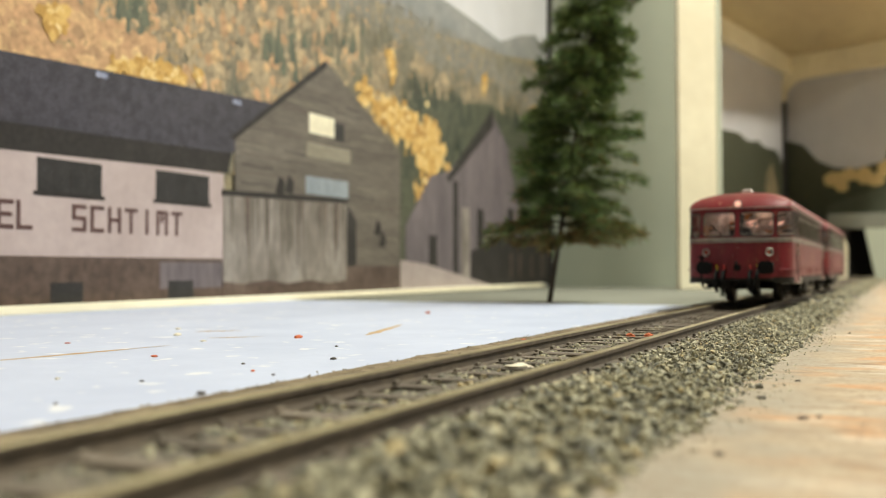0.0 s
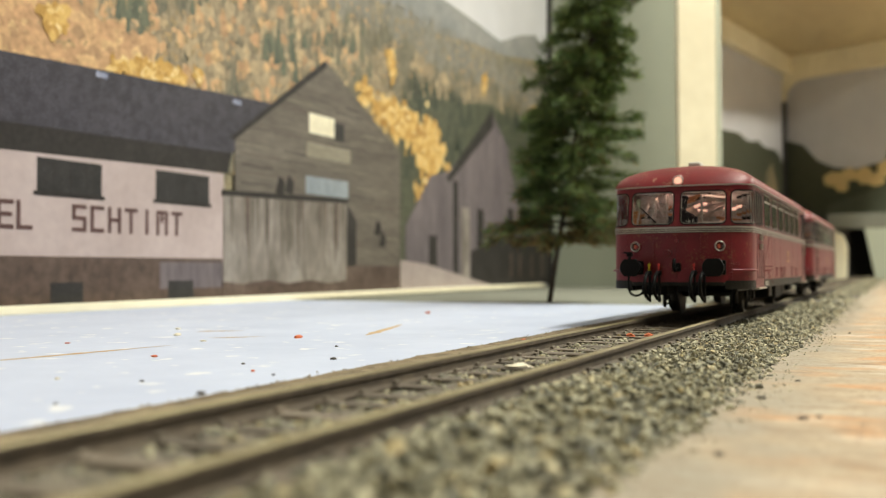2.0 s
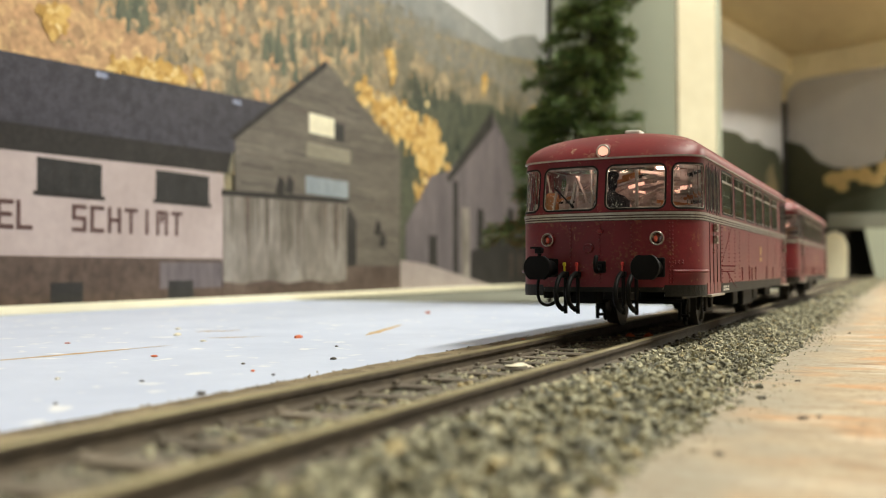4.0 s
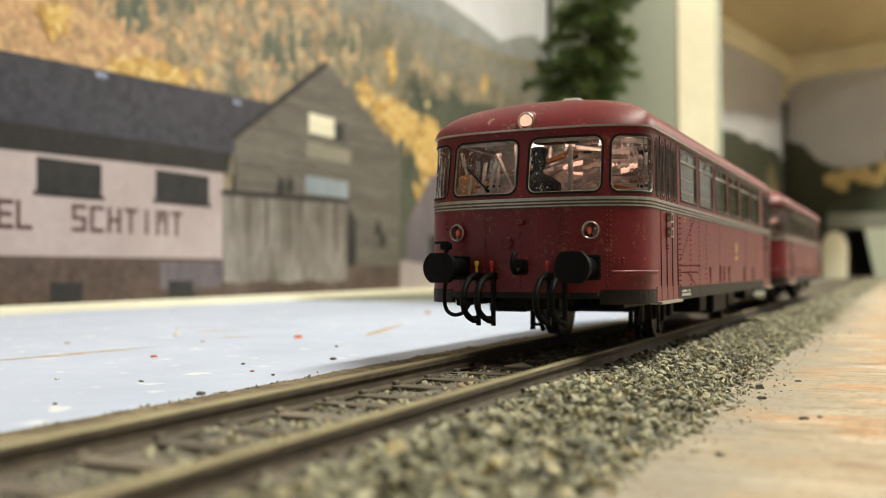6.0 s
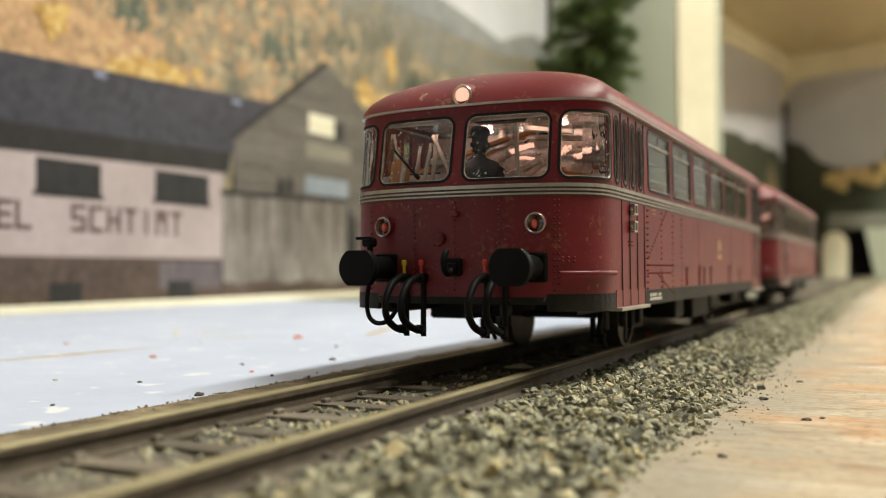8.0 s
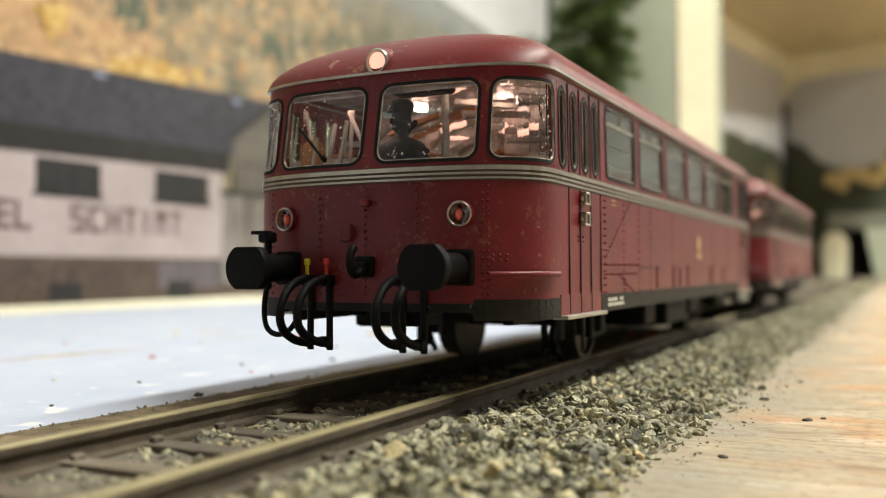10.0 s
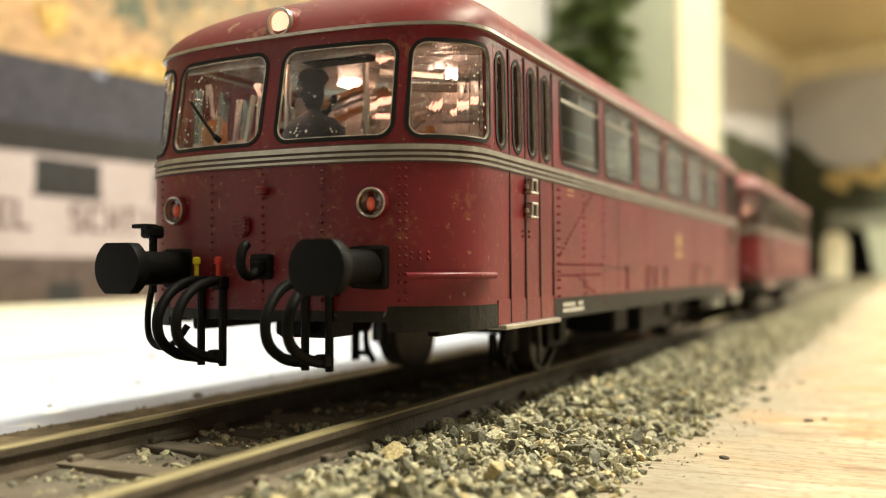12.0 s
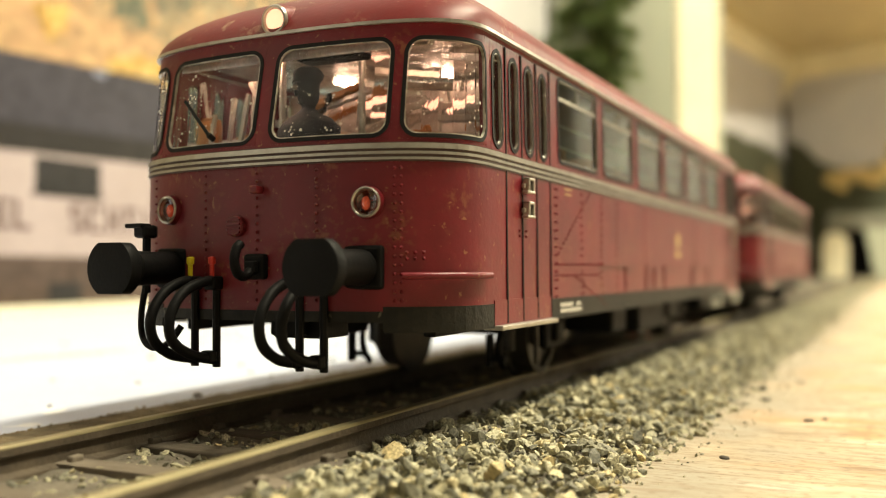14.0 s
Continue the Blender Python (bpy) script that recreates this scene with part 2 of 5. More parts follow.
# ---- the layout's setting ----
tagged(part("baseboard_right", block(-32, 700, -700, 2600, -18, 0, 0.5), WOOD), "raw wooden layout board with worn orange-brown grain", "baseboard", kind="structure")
tagged(part("baseboard_left", block(-260, -32, 395, 2600, -18, 0.9, 0.4), FLOOR_GREEN), "dull grey-green painted layout board behind the blue one", "baseboard", kind="structure")
blue = tagged(part("blue_board", block(-238, -26, -700, 398, -18, 1.5, 0.4), BLUE), "pale blue painted board with scratches and crumbs", "board", kind="structure")
tagged(part("backdrop_ledge", block(-238, -228, -700, 770, 1.5, 4.5, 0.4), CREAM), "narrow cream ledge at the foot of the backdrop", "trim", kind="structure")
tagged(part("wall_end_panel", block(-260, -85, 806, 818, -18, 700, 0.5), GREEN_PANEL), "flat grey-green panel across the end of the backdrop", "panel", kind="structure")
pillar = tagged(part("pillar", block(-15.2, 15.2, 0, 6, 0.9, 700, 0.8), CREAM), "cream painted wooden upright set at an angle", "post", kind="structure")
pillar.matrix_basis = pose(-.0855, .716, 0, 0, 0, 35)

# ---- the far corner under the upper deck ----
def panel_wall(name, x, y, turn, x0, x1, height, label, category="backdrop"):
    ob = part(name, block(x0, x1, 0, 6, 0, height, .3), P_SKY)
    ob.matrix_basis = pose(x * MM, y * MM, 0, 0, 0, turn)
    return tagged(ob, label, category, kind="structure")


def flat(name, pts, depth, material, parent, label=""):
    """A printed shape on a panel, given in (x, z) along it."""
    return part(name, prism(bmesh.new(), pts, "y", -depth, .2), material, parent, label)

# ---- the printed photo backdrop ----
def ramp_mat(name, stops, scale=60.0, detail=8.0, rough=0.55, island=False, stretch=(1, 1, 1), mottled=0.35, zone=0.0):
    """A printed surface: colours along a ramp, chosen by broad noise or at random for each shape, mottled by fine noise."""
    m = bpy.data.materials.new(name)
    m.use_nodes = True
    nt = m.node_tree
    b = nt.nodes["Principled BSDF"]
    b.inputs["Roughness"].default_value = rough
    b.inputs["Specular IOR Level"].default_value = 0.3
    co, mp = nt.nodes.new("ShaderNodeTexCoord"), nt.nodes.new("ShaderNodeMapping")
    mp.inputs["Scale"].default_value = stretch
    nt.links.new(co.outputs["Object"], mp.inputs[0])
    n1, n2 = nt.nodes.new("ShaderNodeTexNoise"), nt.nodes.new("ShaderNodeTexNoise")
    for n, s in ((n1, scale), (n2, scale * 7)):
        n.inputs["Scale"].default_value, n.inputs["Detail"].default_value = s, detail
        nt.links.new(mp.outputs[0], n.inputs["Vector"])
    r = nt.nodes.new("ShaderNodeValToRGB")
    while len(r.color_ramp.elements) < len(stops):
        r.color_ramp.elements.new(0.5)
    for e, (p, c) in zip(r.color_ramp.elements, stops):
        e.position, e.color = p, (*c, 1)
    src = nt.nodes.new("ShaderNodeNewGeometry").outputs["Random Per Island"] if island else n1.outputs["Fac"]
    if zone:
        n3, wide, mixed = nt.nodes.new("ShaderNodeTexNoise"), nt.nodes.new("ShaderNodeMapRange"), nt.nodes.new("ShaderNodeMix")
        n3.inputs["Scale"].default_value, n3.inputs["Detail"].default_value = zone, 4.0
        nt.links.new(mp.outputs[0], n3.inputs["Vector"])
        wide.inputs["From Min"].default_value, wide.inputs["From Max"].default_value = 0.36, 0.64
        nt.links.new(n3.outputs["Fac"], wide.inputs["Value"])
        mixed.inputs[0].default_value = 0.62
        nt.links.new(src, mixed.inputs[2]), nt.links.new(wide.outputs[0], mixed.inputs[3])
        src = mixed.outputs[0]
    nt.links.new(src, r.inputs[0])
    h = nt.nodes.new("ShaderNodeHueSaturation")
    v = nt.nodes.new("ShaderNodeMapRange")
    v.inputs["From Min"].default_value, v.inputs["From Max"].default_value = 0.3, 0.7
    v.inputs["To Min"].default_value, v.inputs["To Max"].default_value = 1 - mottled, 1 + mottled
    nt.links.new(n2.outputs["Fac"], v.inputs["Value"])
    nt.links.new(v.outputs[0], h.inputs["Value"])
    nt.links.new(r.outputs[0], h.inputs["Color"])
    nt.links.new(h.outputs[0], b.inputs["Base Color"])
    return m


P_SKY = ramp_mat("print_sky", [(0.3, (0.512, 0.516, 0.550)), (0.7, (0.605, 0.600, 0.620))], 6, 4, mottled=0.03)
P_RIDGE = ramp_mat("print_far_ridge", [(0.35, (0.191, 0.201, 0.201)), (0.65, (0.284, 0.280, 0.267))], 25, mottled=0.12)
P_HILL = ramp_mat("print_hillside", [(0.1, (0.136, 0.127, 0.081)), (0.35, (0.200, 0.177, 0.111)), (0.6, (0.296, 0.231, 0.133)), (0.9, (0.400, 0.316, 0.185))], 75, detail=12, mottled=0.4, zone=26)
P_OLIVE = ramp_mat("print_conifers", [(0.0, (0.105, 0.099, 0.070)), (0.5, (0.157, 0.141, 0.098)), (1.0, (0.210, 0.178, 0.122))], 60, island=True, mottled=0.3)
P_TAN = ramp_mat("print_tan_trees", [(0.0, (0.199, 0.163, 0.106)), (0.5, (0.279, 0.218, 0.137)), (0.85, (0.359, 0.281, 0.174)), (1.0, (0.439, 0.326, 0.189))], 60, island=True, mottled=0.3)
P_SALMON = ramp_mat("print_salmon_trees", [(0.0, (0.331, 0.207, 0.111)), (0.5, (0.478, 0.282, 0.148)), (1.0, (0.570, 0.382, 0.192))], 60, island=True, mottled=0.25)
P_HAZE = ramp_mat("print_hazy_conifers", [(0.0, (0.169, 0.163, 0.138)), (1.0, (0.245, 0.225, 0.185))], 60, island=True, mottled=0.2)
P_GROVE = ramp_mat("print_fir_grove", [(0.0, (0.080, 0.092, 0.064)), (1.0, (0.136, 0.140, 0.094))], 60, island=True, mottled=0.25)
P_DARK = ramp_mat("print_dark_firs", [(0.0, (0.032, 0.041, 0.029)), (1.0, (0.079, 0.083, 0.052))], 90, island=True, mottled=0.4)
P_AUTUMN = ramp_mat("print_autumn_trees", [(0.1, (0.170, 0.144, 0.078)), (0.35, (0.281, 0.208, 0.109)), (0.55, (0.399, 0.256, 0.125)), (0.75, (0.493, 0.320, 0.164)), (0.95, (0.527, 0.424, 0.250))], 400, island=True, mottled=0.4, zone=26)
P_YELLOW = ramp_mat("print_yellow_trees", [(0.0, (0.360, 0.196, 0.047)), (0.4, (0.514, 0.308, 0.080)), (0.75, (0.635, 0.422, 0.147)), (1.0, (0.729, 0.565, 0.280))], 400, island=True, mottled=0.35)
P_SLATE = ramp_mat("print_slate_roof", [(0.35, (0.035, 0.032, 0.041)), (0.65, (0.058, 0.053, 0.067))], 220, mottled=0.5)
P_SHADE = ramp_mat("print_near_black", [(0.35, (0.017, 0.014, 0.013)), (0.65, (0.029, 0.025, 0.023))], 60, mottled=0.3)
P_RENDERED = ramp_mat("print_pale_plaster", [(0.3, (0.384, 0.307, 0.294)), (0.7, (0.460, 0.376, 0.365))], 30, mottled=0.06)
P_PLINTH = ramp_mat("print_brown_plinth", [(0.3, (0.064, 0.041, 0.032)), (0.7, (0.112, 0.079, 0.064))], 40, mottled=0.3)
P_PLANKS = ramp_mat("print_weathered_boards", [(0.3, (0.094, 0.079, 0.065)), (0.55, (0.129, 0.110, 0.091)), (0.75, (0.167, 0.145, 0.122))], 50, stretch=(1, 0.3, 2.2), mottled=0.22)
P_CONCRETE = ramp_mat("print_stained_concrete", [(0.3, (0.116, 0.098, 0.080)), (0.5, (0.216, 0.188, 0.165)), (0.7, (0.287, 0.259, 0.234))], 45, stretch=(1, 1.6, 0.5), mottled=0.25)
P_WINDOW = ramp_mat("print_window", [(0.3, (0.017, 0.016, 0.015)), (0.7, (0.035, 0.032, 0.032))], 120, mottled=0.3)
P_LETTER = ramp_mat("print_letters", [(0.3, (0.07, 0.035, 0.033)), (0.7, (0.11, 0.06, 0.055))], 200, mottled=0.2)
P_PALE = ramp_mat("print_pale_patch", [(0.3, (0.208, 0.184, 0.134)), (0.7, (0.264, 0.240, 0.185))], 80, stretch=(1, 0.4, 2), mottled=0.2)
P_BRIGHT = ramp_mat("print_bright_window", [(0.35, (0.70, 0.64, 0.48)), (0.65, (0.85, 0.80, 0.62))], 90, mottled=0.2)
P_BLUISH = ramp_mat("print_blue_sheet", [(0.3, (0.20, 0.23, 0.26)), (0.7, (0.29, 0.32, 0.35))], 70, stretch=(1, 2, 1), mottled=0.15)
P_SKYLIGHT = ramp_mat("print_skylight", [(0.3, (0.17, 0.19, 0.29)), (0.7, (0.34, 0.36, 0.46))], 200, mottled=0.3)
P_LILAC = ramp_mat("print_lilac_house", [(0.3, (0.104, 0.086, 0.095)), (0.7, (0.156, 0.130, 0.138))], 40, stretch=(1, 2, 0.4), mottled=0.2)
P_ROAD = ramp_mat("print_road", [(0.3, (0.306, 0.252, 0.239)), (0.7, (0.378, 0.324, 0.304))], 40, mottled=0.08)
FACE = -235.0
STONE = ramp_mat("ballast_stone", [(0.0, (0.106, 0.102, 0.080)), (0.28, (0.218, 0.207, 0.151)), (0.58, (0.353, 0.328, 0.225)), (0.9, (0.487, 0.446, 0.302)), (1.0, (0.470, 0.369, 0.191))], 700, island=True, rough=.7, mottled=.6)


def sheet(name, pts, depth, material, parent, label=""):
    """A flat printed shape on the backdrop, given in (y, z), a hair proud of it."""
    return part(name, prism(bmesh.new(), pts, "x", FACE - 0.4, FACE + depth * 1.2), material, parent, label)


def rect(y0, y1, z0, z1, slant=0.0):
    return [(y0, z0), (y1, z0 + slant), (y1, z1 + slant), (y0, z1)]


def printed_trees(name, material, parent, spots, seed, label, conifer, low=.2, high=.5):
    """Flat tree outlines on the print, many in one mesh, the lower ones in front; spots gives y, z and height in millimetres."""
    rnd = random.Random(seed)
    verts, faces = [], []
    for y, z, h in spots:
        d = (FACE + (low + (high - low) * (1 - min(max((z - 50) / 170, 0), 1))) * 1.2) * MM
        if conifer:
            w = h * rnd.uniform(.17, .27)
            right, left = [], []
            for i in range(6):
                f = i / 6
                right += [(w * (1 - f) * rnd.uniform(.8, 1.15), h * f), (w * (1 - f) * rnd.uniform(.45, .7), h * (f + .1))]
                left += [(-w * (1 - f) * rnd.uniform(.8, 1.15), h * f), (-w * (1 - f) * rnd.uniform(.45, .7), h * (f + .1))]
            pts = right + [(0, h)] + left[::-1]
        else:
            n, wide, tall = 22, rnd.uniform(.32, .5), rnd.uniform(.42, .55)
            lobe, ph = rnd.choice((3, 4, 5)), rnd.uniform(0, 6)
            pts = []
            for i in range(n):
                t = i * math.tau / n
                r = 1 + .13 * math.sin(lobe * t + ph) + rnd.uniform(-.13, .13)
                pts.append((math.cos(t) * h * wide * r, h * .5 + math.sin(t) * h * tall * r))
        s = len(verts)
        verts += [(d, (y + p) * MM, (z + q) * MM) for p, q in pts]
        faces.append(tuple(range(s, s + len(pts))))
    me = bpy.data.meshes.new(name)
    me.from_pydata(verts, [], faces)
    me.materials.append(material)
    ob = new(name, me)
    ob.parent = parent
    return tagged(ob, label, kind="stuff")


def photo_backdrop():
    board = tagged(part("photo_backdrop", block(FACE - 8, FACE - 0.3, -700, 801, 1.5, 640, 0.3), P_SKY),
                   "printed photo backdrop of autumn hills and old buildings", "backdrop")
    sheet("far_ridge", [(-100, 100), (801, 100), (801, 212), (770, 222), (735, 214), (690, 199), (640, 203), (590, 206), (545, 205), (490, 230), (430, 262), (-100, 330)], 0.05, P_RIDGE, board, "hazy blue-grey far ridge")
    sheet("hillside", [(-100, 4.5), (801, 4.5), (801, 196), (760, 198), (690, 188), (640, 186), (590, 181), (548, 178), (480, 182), (430, 195), (330, 240), (-100, 250)], 0.12, P_HILL, board, "wooded autumn hillside")
    rnd = random.Random(11)
    salmon, tan, olive, haze, small = [], [], [], [], []
    for k in range(9000):
        y, z = rnd.uniform(130, 801), rnd.uniform(62, 205)
        top = 178 + max(0, 470 - y) * 0.25 + max(0, y - 600) * 0.05
        if z > top:
            continue
        h = (6.0 + rnd.uniform(0, 5)) * (1.15 - .4 * (z - 90) / 100)
        warm = 118 - max(0, y - 230) * .16
        grove = noise.noise(Vector((y * .035, z * .05, 2.0)))
        if z < warm + 6 * grove and y < 300:
            salmon.append((y, z, h * 1.1))
        elif z > top - 22 + 12 * grove or (y > 560 and z > 150):
            haze.append((y, z, h * 1.5))
        elif grove > .12 + (.25 if y < 440 else -.12):
            olive.append((y, z, h * 1.9))
        elif rnd.random() < .12 and y < 470:
            salmon.append((y, z, h * .8))
        elif rnd.random() < .35:
            olive.append((y, z, h * 1.5))
        else:
            tan.append((y, z, h))
        if rnd.random() < (.35 if y < 330 else .12):
            small.append((y + rnd.uniform(-4, 4), z + rnd.uniform(-3, 5), rnd.uniform(1.5, 3.5)))
    printed_trees("hill_conifers", P_OLIVE, board, olive, 1, "olive and grey-green conifers", True, .30, .70)
    printed_trees("far_conifers", P_HAZE, board, haze, 5, "hazy far conifers", True, .28, .68)
    printed_trees("hill_autumn_trees", P_TAN, board, tan, 2, "tan and ochre autumn trees", False, .312, .712)
    printed_trees("orange_trees", P_SALMON, board, salmon, 6, "salmon and orange autumn trees", False, .324, .724)
    printed_trees("small_trees", P_AUTUMN, board, small, 7, "small bright and dull autumn crowns", False, .336, .736)
    grove = []
    for cy, cz, sy, sz, n, h in ((292, 120, 5, 5, 10, 15), (395, 122, 6, 6, 12, 16), (420, 136, 12, 6, 14, 13), (330, 140, 9, 6, 10, 12), (470, 138, 12, 8, 16, 13)):
        grove += [(rnd.gauss(cy, sy), rnd.gauss(cz, sz), h * rnd.uniform(.7, 1.1)) for _ in range(n)]
    printed_trees("fir_groves", P_GROVE, board, grove, 8, "dull green groves of firs", True, .348, .748)
    sheet("dark_wood", [(521, 20), (801, 20), (801, 142), (770, 148), (720, 139), (660, 144), (610, 136), (570, 134), (540, 129), (521, 122)], .76, P_DARK, board, "dark fir wood")
    fir = sorted(((rnd.uniform(525, 801), rnd.uniform(70, 136), rnd.uniform(12, 20)) for _ in range(420)), key=lambda r: -r[1])
    printed_trees("dark_firs", P_DARK, board, fir, 3, "dark green firs", True, .77, .84)
    lump = []
    for cy, cz, sy, sz, n, h in ((558, 97, 18, 16, 80, 13), (528, 109, 13, 10, 40, 13), (500, 113, 14, 8, 26, 11), (478, 120, 7, 7, 16, 10), (306, 98, 13, 6, 46, 10), (284, 97, 6, 4, 16, 8), (250, 111, 5, 5, 16, 9), (545, 68, 8, 5, 8, 6), (590, 86, 6, 4, 8, 6), (510, 144, 4, 9, 12, 9), (655, 156, 4, 6, 6, 9), (762, 152, 5, 5, 6, 9), (330, 104, 3, 3, 5, 6)):
        lump += [(rnd.gauss(cy, sy * .52), rnd.gauss(cz - h * .2, sz * .52), rnd.uniform(.3, .7) * h) for _ in range(n * 4)]
    printed_trees("yellow_trees", P_YELLOW, board, lump, 4, "bright yellow autumn foliage", False, .85, .98)

    store = sheet("printed_warehouse", rect(100, 348, 20, 62), 1.00, P_RENDERED, board, "printed pale plaster warehouse wall")
    sheet("roof", [(100, 92), (227, 94.7), (392, 101.2), (354, 72.2), (227, 69.7), (100, 68)], 1.12, P_SLATE, store, "dark slate roof")
    # the shadow below the eaves belongs to the print, as a near-black shape
    sheet("eaves_shadow", [(100, 57.5), (228, 59.9), (351, 62.6), (354, 73), (228, 70.5), (100, 69)], 1.06, P_SHADE, store, "printed shadow under the eaves")
    sheet("plinth", [(100, 3), (347, 3), (347, 22.2), (100, 22.4)], 1.06, P_PLINTH, store, "brown stained plinth")
    sheet("plinth_patch", rect(306, 347, 9, 20.5), 1.08, P_LILAC, store, "worn grey patch")
    for y0, y1, z0, z1 in ((242.5, 273.4, 46.3, 58.8), (303.5, 337.5, 47.2, 59.7)):
        win = sheet("printed_window", rect(y0, y1, z0, z1), 1.10, P_WINDOW, store, "dark barred window")
        sheet("printed_sill", rect(y0 - 1.5, y1 + 1.5, z0 - 1.6, z0), 1.14, P_SHADE, store)
        for k in (1, 2, 3):
            y = y0 + (y1 - y0) * k / 4
            sheet("printed_bar", rect(y - .25, y + .25, z0 + .5, z1 - .5), 1.14, P_SHADE, store)
    for y0, y1 in ((248.8, 264.1), (311, 327)):
        sheet("printed_cellar_window", rect(y0, y1, 3, 12.4), 1.10, P_WINDOW, store)
    for y, z in ((270.2, 93.4), (354.6, 96.0)):
        sheet("printed_skylight", rect(y, y + 6, z, z + 2.2), 1.16, P_SKYLIGHT, store)
    # the lettering is drawn with straight strokes on a grid four wide and five high
    glyphs = {"E": ((0, 0, 0, 5), (0, 5, 3, 5), (0, 2.5, 2.6, 2.5), (0, 0, 3, 0)), "L": ((0, 0, 0, 5), (0, 0, 3, 0)),
              "S": ((0, 0, 3, 0), (3, 0, 3, 2.5), (0, 2.5, 3, 2.5), (0, 2.5, 0, 5), (0, 5, 3, 5)), "C": ((0, 0, 0, 5), (0, 5, 3, 5), (0, 0, 3, 0)),
              "H": ((0, 0, 0, 5), (3, 0, 3, 5), (0, 2.5, 3, 2.5)), "T": ((1.5, 0, 1.5, 5), (0, 5, 3, 5)), "I": ((1.5, 0, 1.5, 5),),
              "M": ((0, 0, 0, 5), (3, 0, 3, 5), (0, 5, 3, 5), (1.5, 3, 1.5, 5))}
    for word, y0, pitch in (("EL", 225.6, 8.2), ("SCHTIMT", 258.9, 9.0)):
        for k, ch in enumerate(word):
            bm = bmesh.new()
            for a, b, c, d in glyphs[ch]:
                u0, u1, v0, v1 = min(a, c) * 1.75, max(a, c) * 1.75, min(b, d) * 1.78, max(b, d) * 1.78
                oy, oz = y0 + k * pitch, 32.0
                prism(bm, rect(oy + u0 - .1, oy + u1 + 1.55, oz + v0 - .1, oz + v1 + 1.45), "x", FACE - 0.4, FACE + 1.36 + .002 * len(bm.faces))
            part("printed_letter", bm, P_LETTER, store, "brown block letter " + ch)

    barn = sheet("printed_barn", [(356, 4), (519.6, 4), (519.8, 89.3), (434.4, 131.1), (356, 82)], 1.20, P_PLANKS, board, "printed weathered grey gabled barn")
    sheet("verge", [(352, 79.5), (356, 79.2), (435, 128.6), (434.4, 132.4)], 1.26, P_SHADE, barn)
    sheet("verge", [(434.4, 132.4), (435, 129.6), (520, 87.5), (522, 89.5)], 1.26, P_PLANKS, barn)
    sheet("printed_window", rect(418, 443, 90.5, 101.3), 1.26, P_BRIGHT, barn, "bright broken window")
    sheet("printed_window", rect(443, 453, 89, 99.5), 1.25, P_WINDOW, barn)
    sheet("pale_boards", rect(416, 460, 77.5, 85.5), 1.26, P_PALE, barn)
    sheet("blue_sheet", rect(414.8, 457.5, 57.5, 67.2), 1.28, P_BLUISH, barn, "blue-grey sheet")
    sheet("base_course", rect(455, 519, 4, 19), 1.27, P_PLINTH, barn)
    sheet("dark_doorway", [(456, 19), (466, 19), (466, 45), (456, 55)], 1.27, P_SHADE, barn)
    for k in range(22):
        z = 22 + k * 4.6 + rnd.uniform(-.6, .6)
        lo, hi = (357, 519) if z < 81 else (357 + (z - 81) * 1.62, 519 - (z - 88) * 1.98 if z > 88 else 519)
        y = lo + 3
        while y < hi - 12:
            w = min(rnd.uniform(12, 46), hi - 4 - y)
            sheet("board_joint", rect(y, y + w, z, z + rnd.uniform(.25, .5)), 1.235, (P_SHADE, P_PALE, P_PLINTH, P_PLANKS)[int(rnd.random() * 4)], barn)
            y += w + rnd.uniform(2, 18)
    for y, z in ((388, 56), (396, 57), (487, 38), (493, 31)):
        sheet("dark_patch", [(y, z), (y + 7, z - 1), (y + 8, z + 6), (y + 3, z + 9)], 1.27, P_SHADE, barn)
    shed = sheet("printed_shed", [(347.6, 5), (455, 5), (456, 56.3), (347.6, 53.3)], 1.34, P_CONCRETE, board, "printed stained concrete shed")
    sheet("coping", [(346.5, 51.8), (457, 54.6), (457, 57.4), (346.5, 54.4)], 1.40, P_SHADE, shed)
    sheet("base_course", [(347, 4.0), (455, 4.0), (455, 11), (436, 9.5), (420, 11.5), (398, 10), (380, 12), (362, 10.2), (347, 11.5)], 1.41, P_PLINTH, shed, "mossy dark foot of the wall")
    for k in range(26):
        y, w, top = rnd.uniform(349, 452), rnd.uniform(.8, 3.2), 53.8 + (rnd.random() < .3) * 0
        sheet("rain_stain", [(y, top), (y + w, top), (y + w * .7, top - rnd.uniform(6, 34)), (y + w * .3, top - rnd.uniform(8, 38))], 1.37 + .0008 * k, P_PLANKS if k % 3 else P_PLINTH, shed)
    house = sheet("printed_lilac_house", [(527, 4), (527, 45), (545, 62), (563, 80), (592, 86), (640, 113), (669, 135), (700, 112), (722, 75), (740, 4)], 1.05, P_LILAC, board, "printed lilac-grey house")
    sheet("roof_edge", [(586, 80), (592, 78), (672, 128), (669, 140), (640, 118)], 1.12, P_SHADE, house)
    sheet("roof_edge", [(669, 138), (673, 133), (704, 108), (704, 114)], 1.12, P_LILAC, house)
    for y0, y1, z0, z1 in ((598, 606, 14, 80), (640, 652, 12, 62), (700, 712, 30, 66), (560, 572, 10, 40)):
        sheet("dark_strip", rect(y0, y1, z0, z1), 1.10, P_SHADE, house)
    sheet("pale_strip", rect(612, 626, 10, 62), 1.10, P_CONCRETE, house)
    fence = sheet("printed_fence", [(628, 4), (801, 4), (801, 42), (690, 44), (628, 30)], 1.16, P_SHADE, board, "printed dark fence")
    for y in (705, 725, 752, 778):
        sheet("pale_post", rect(y, y + 4, 10, 30), 1.22, P_PLINTH, fence)
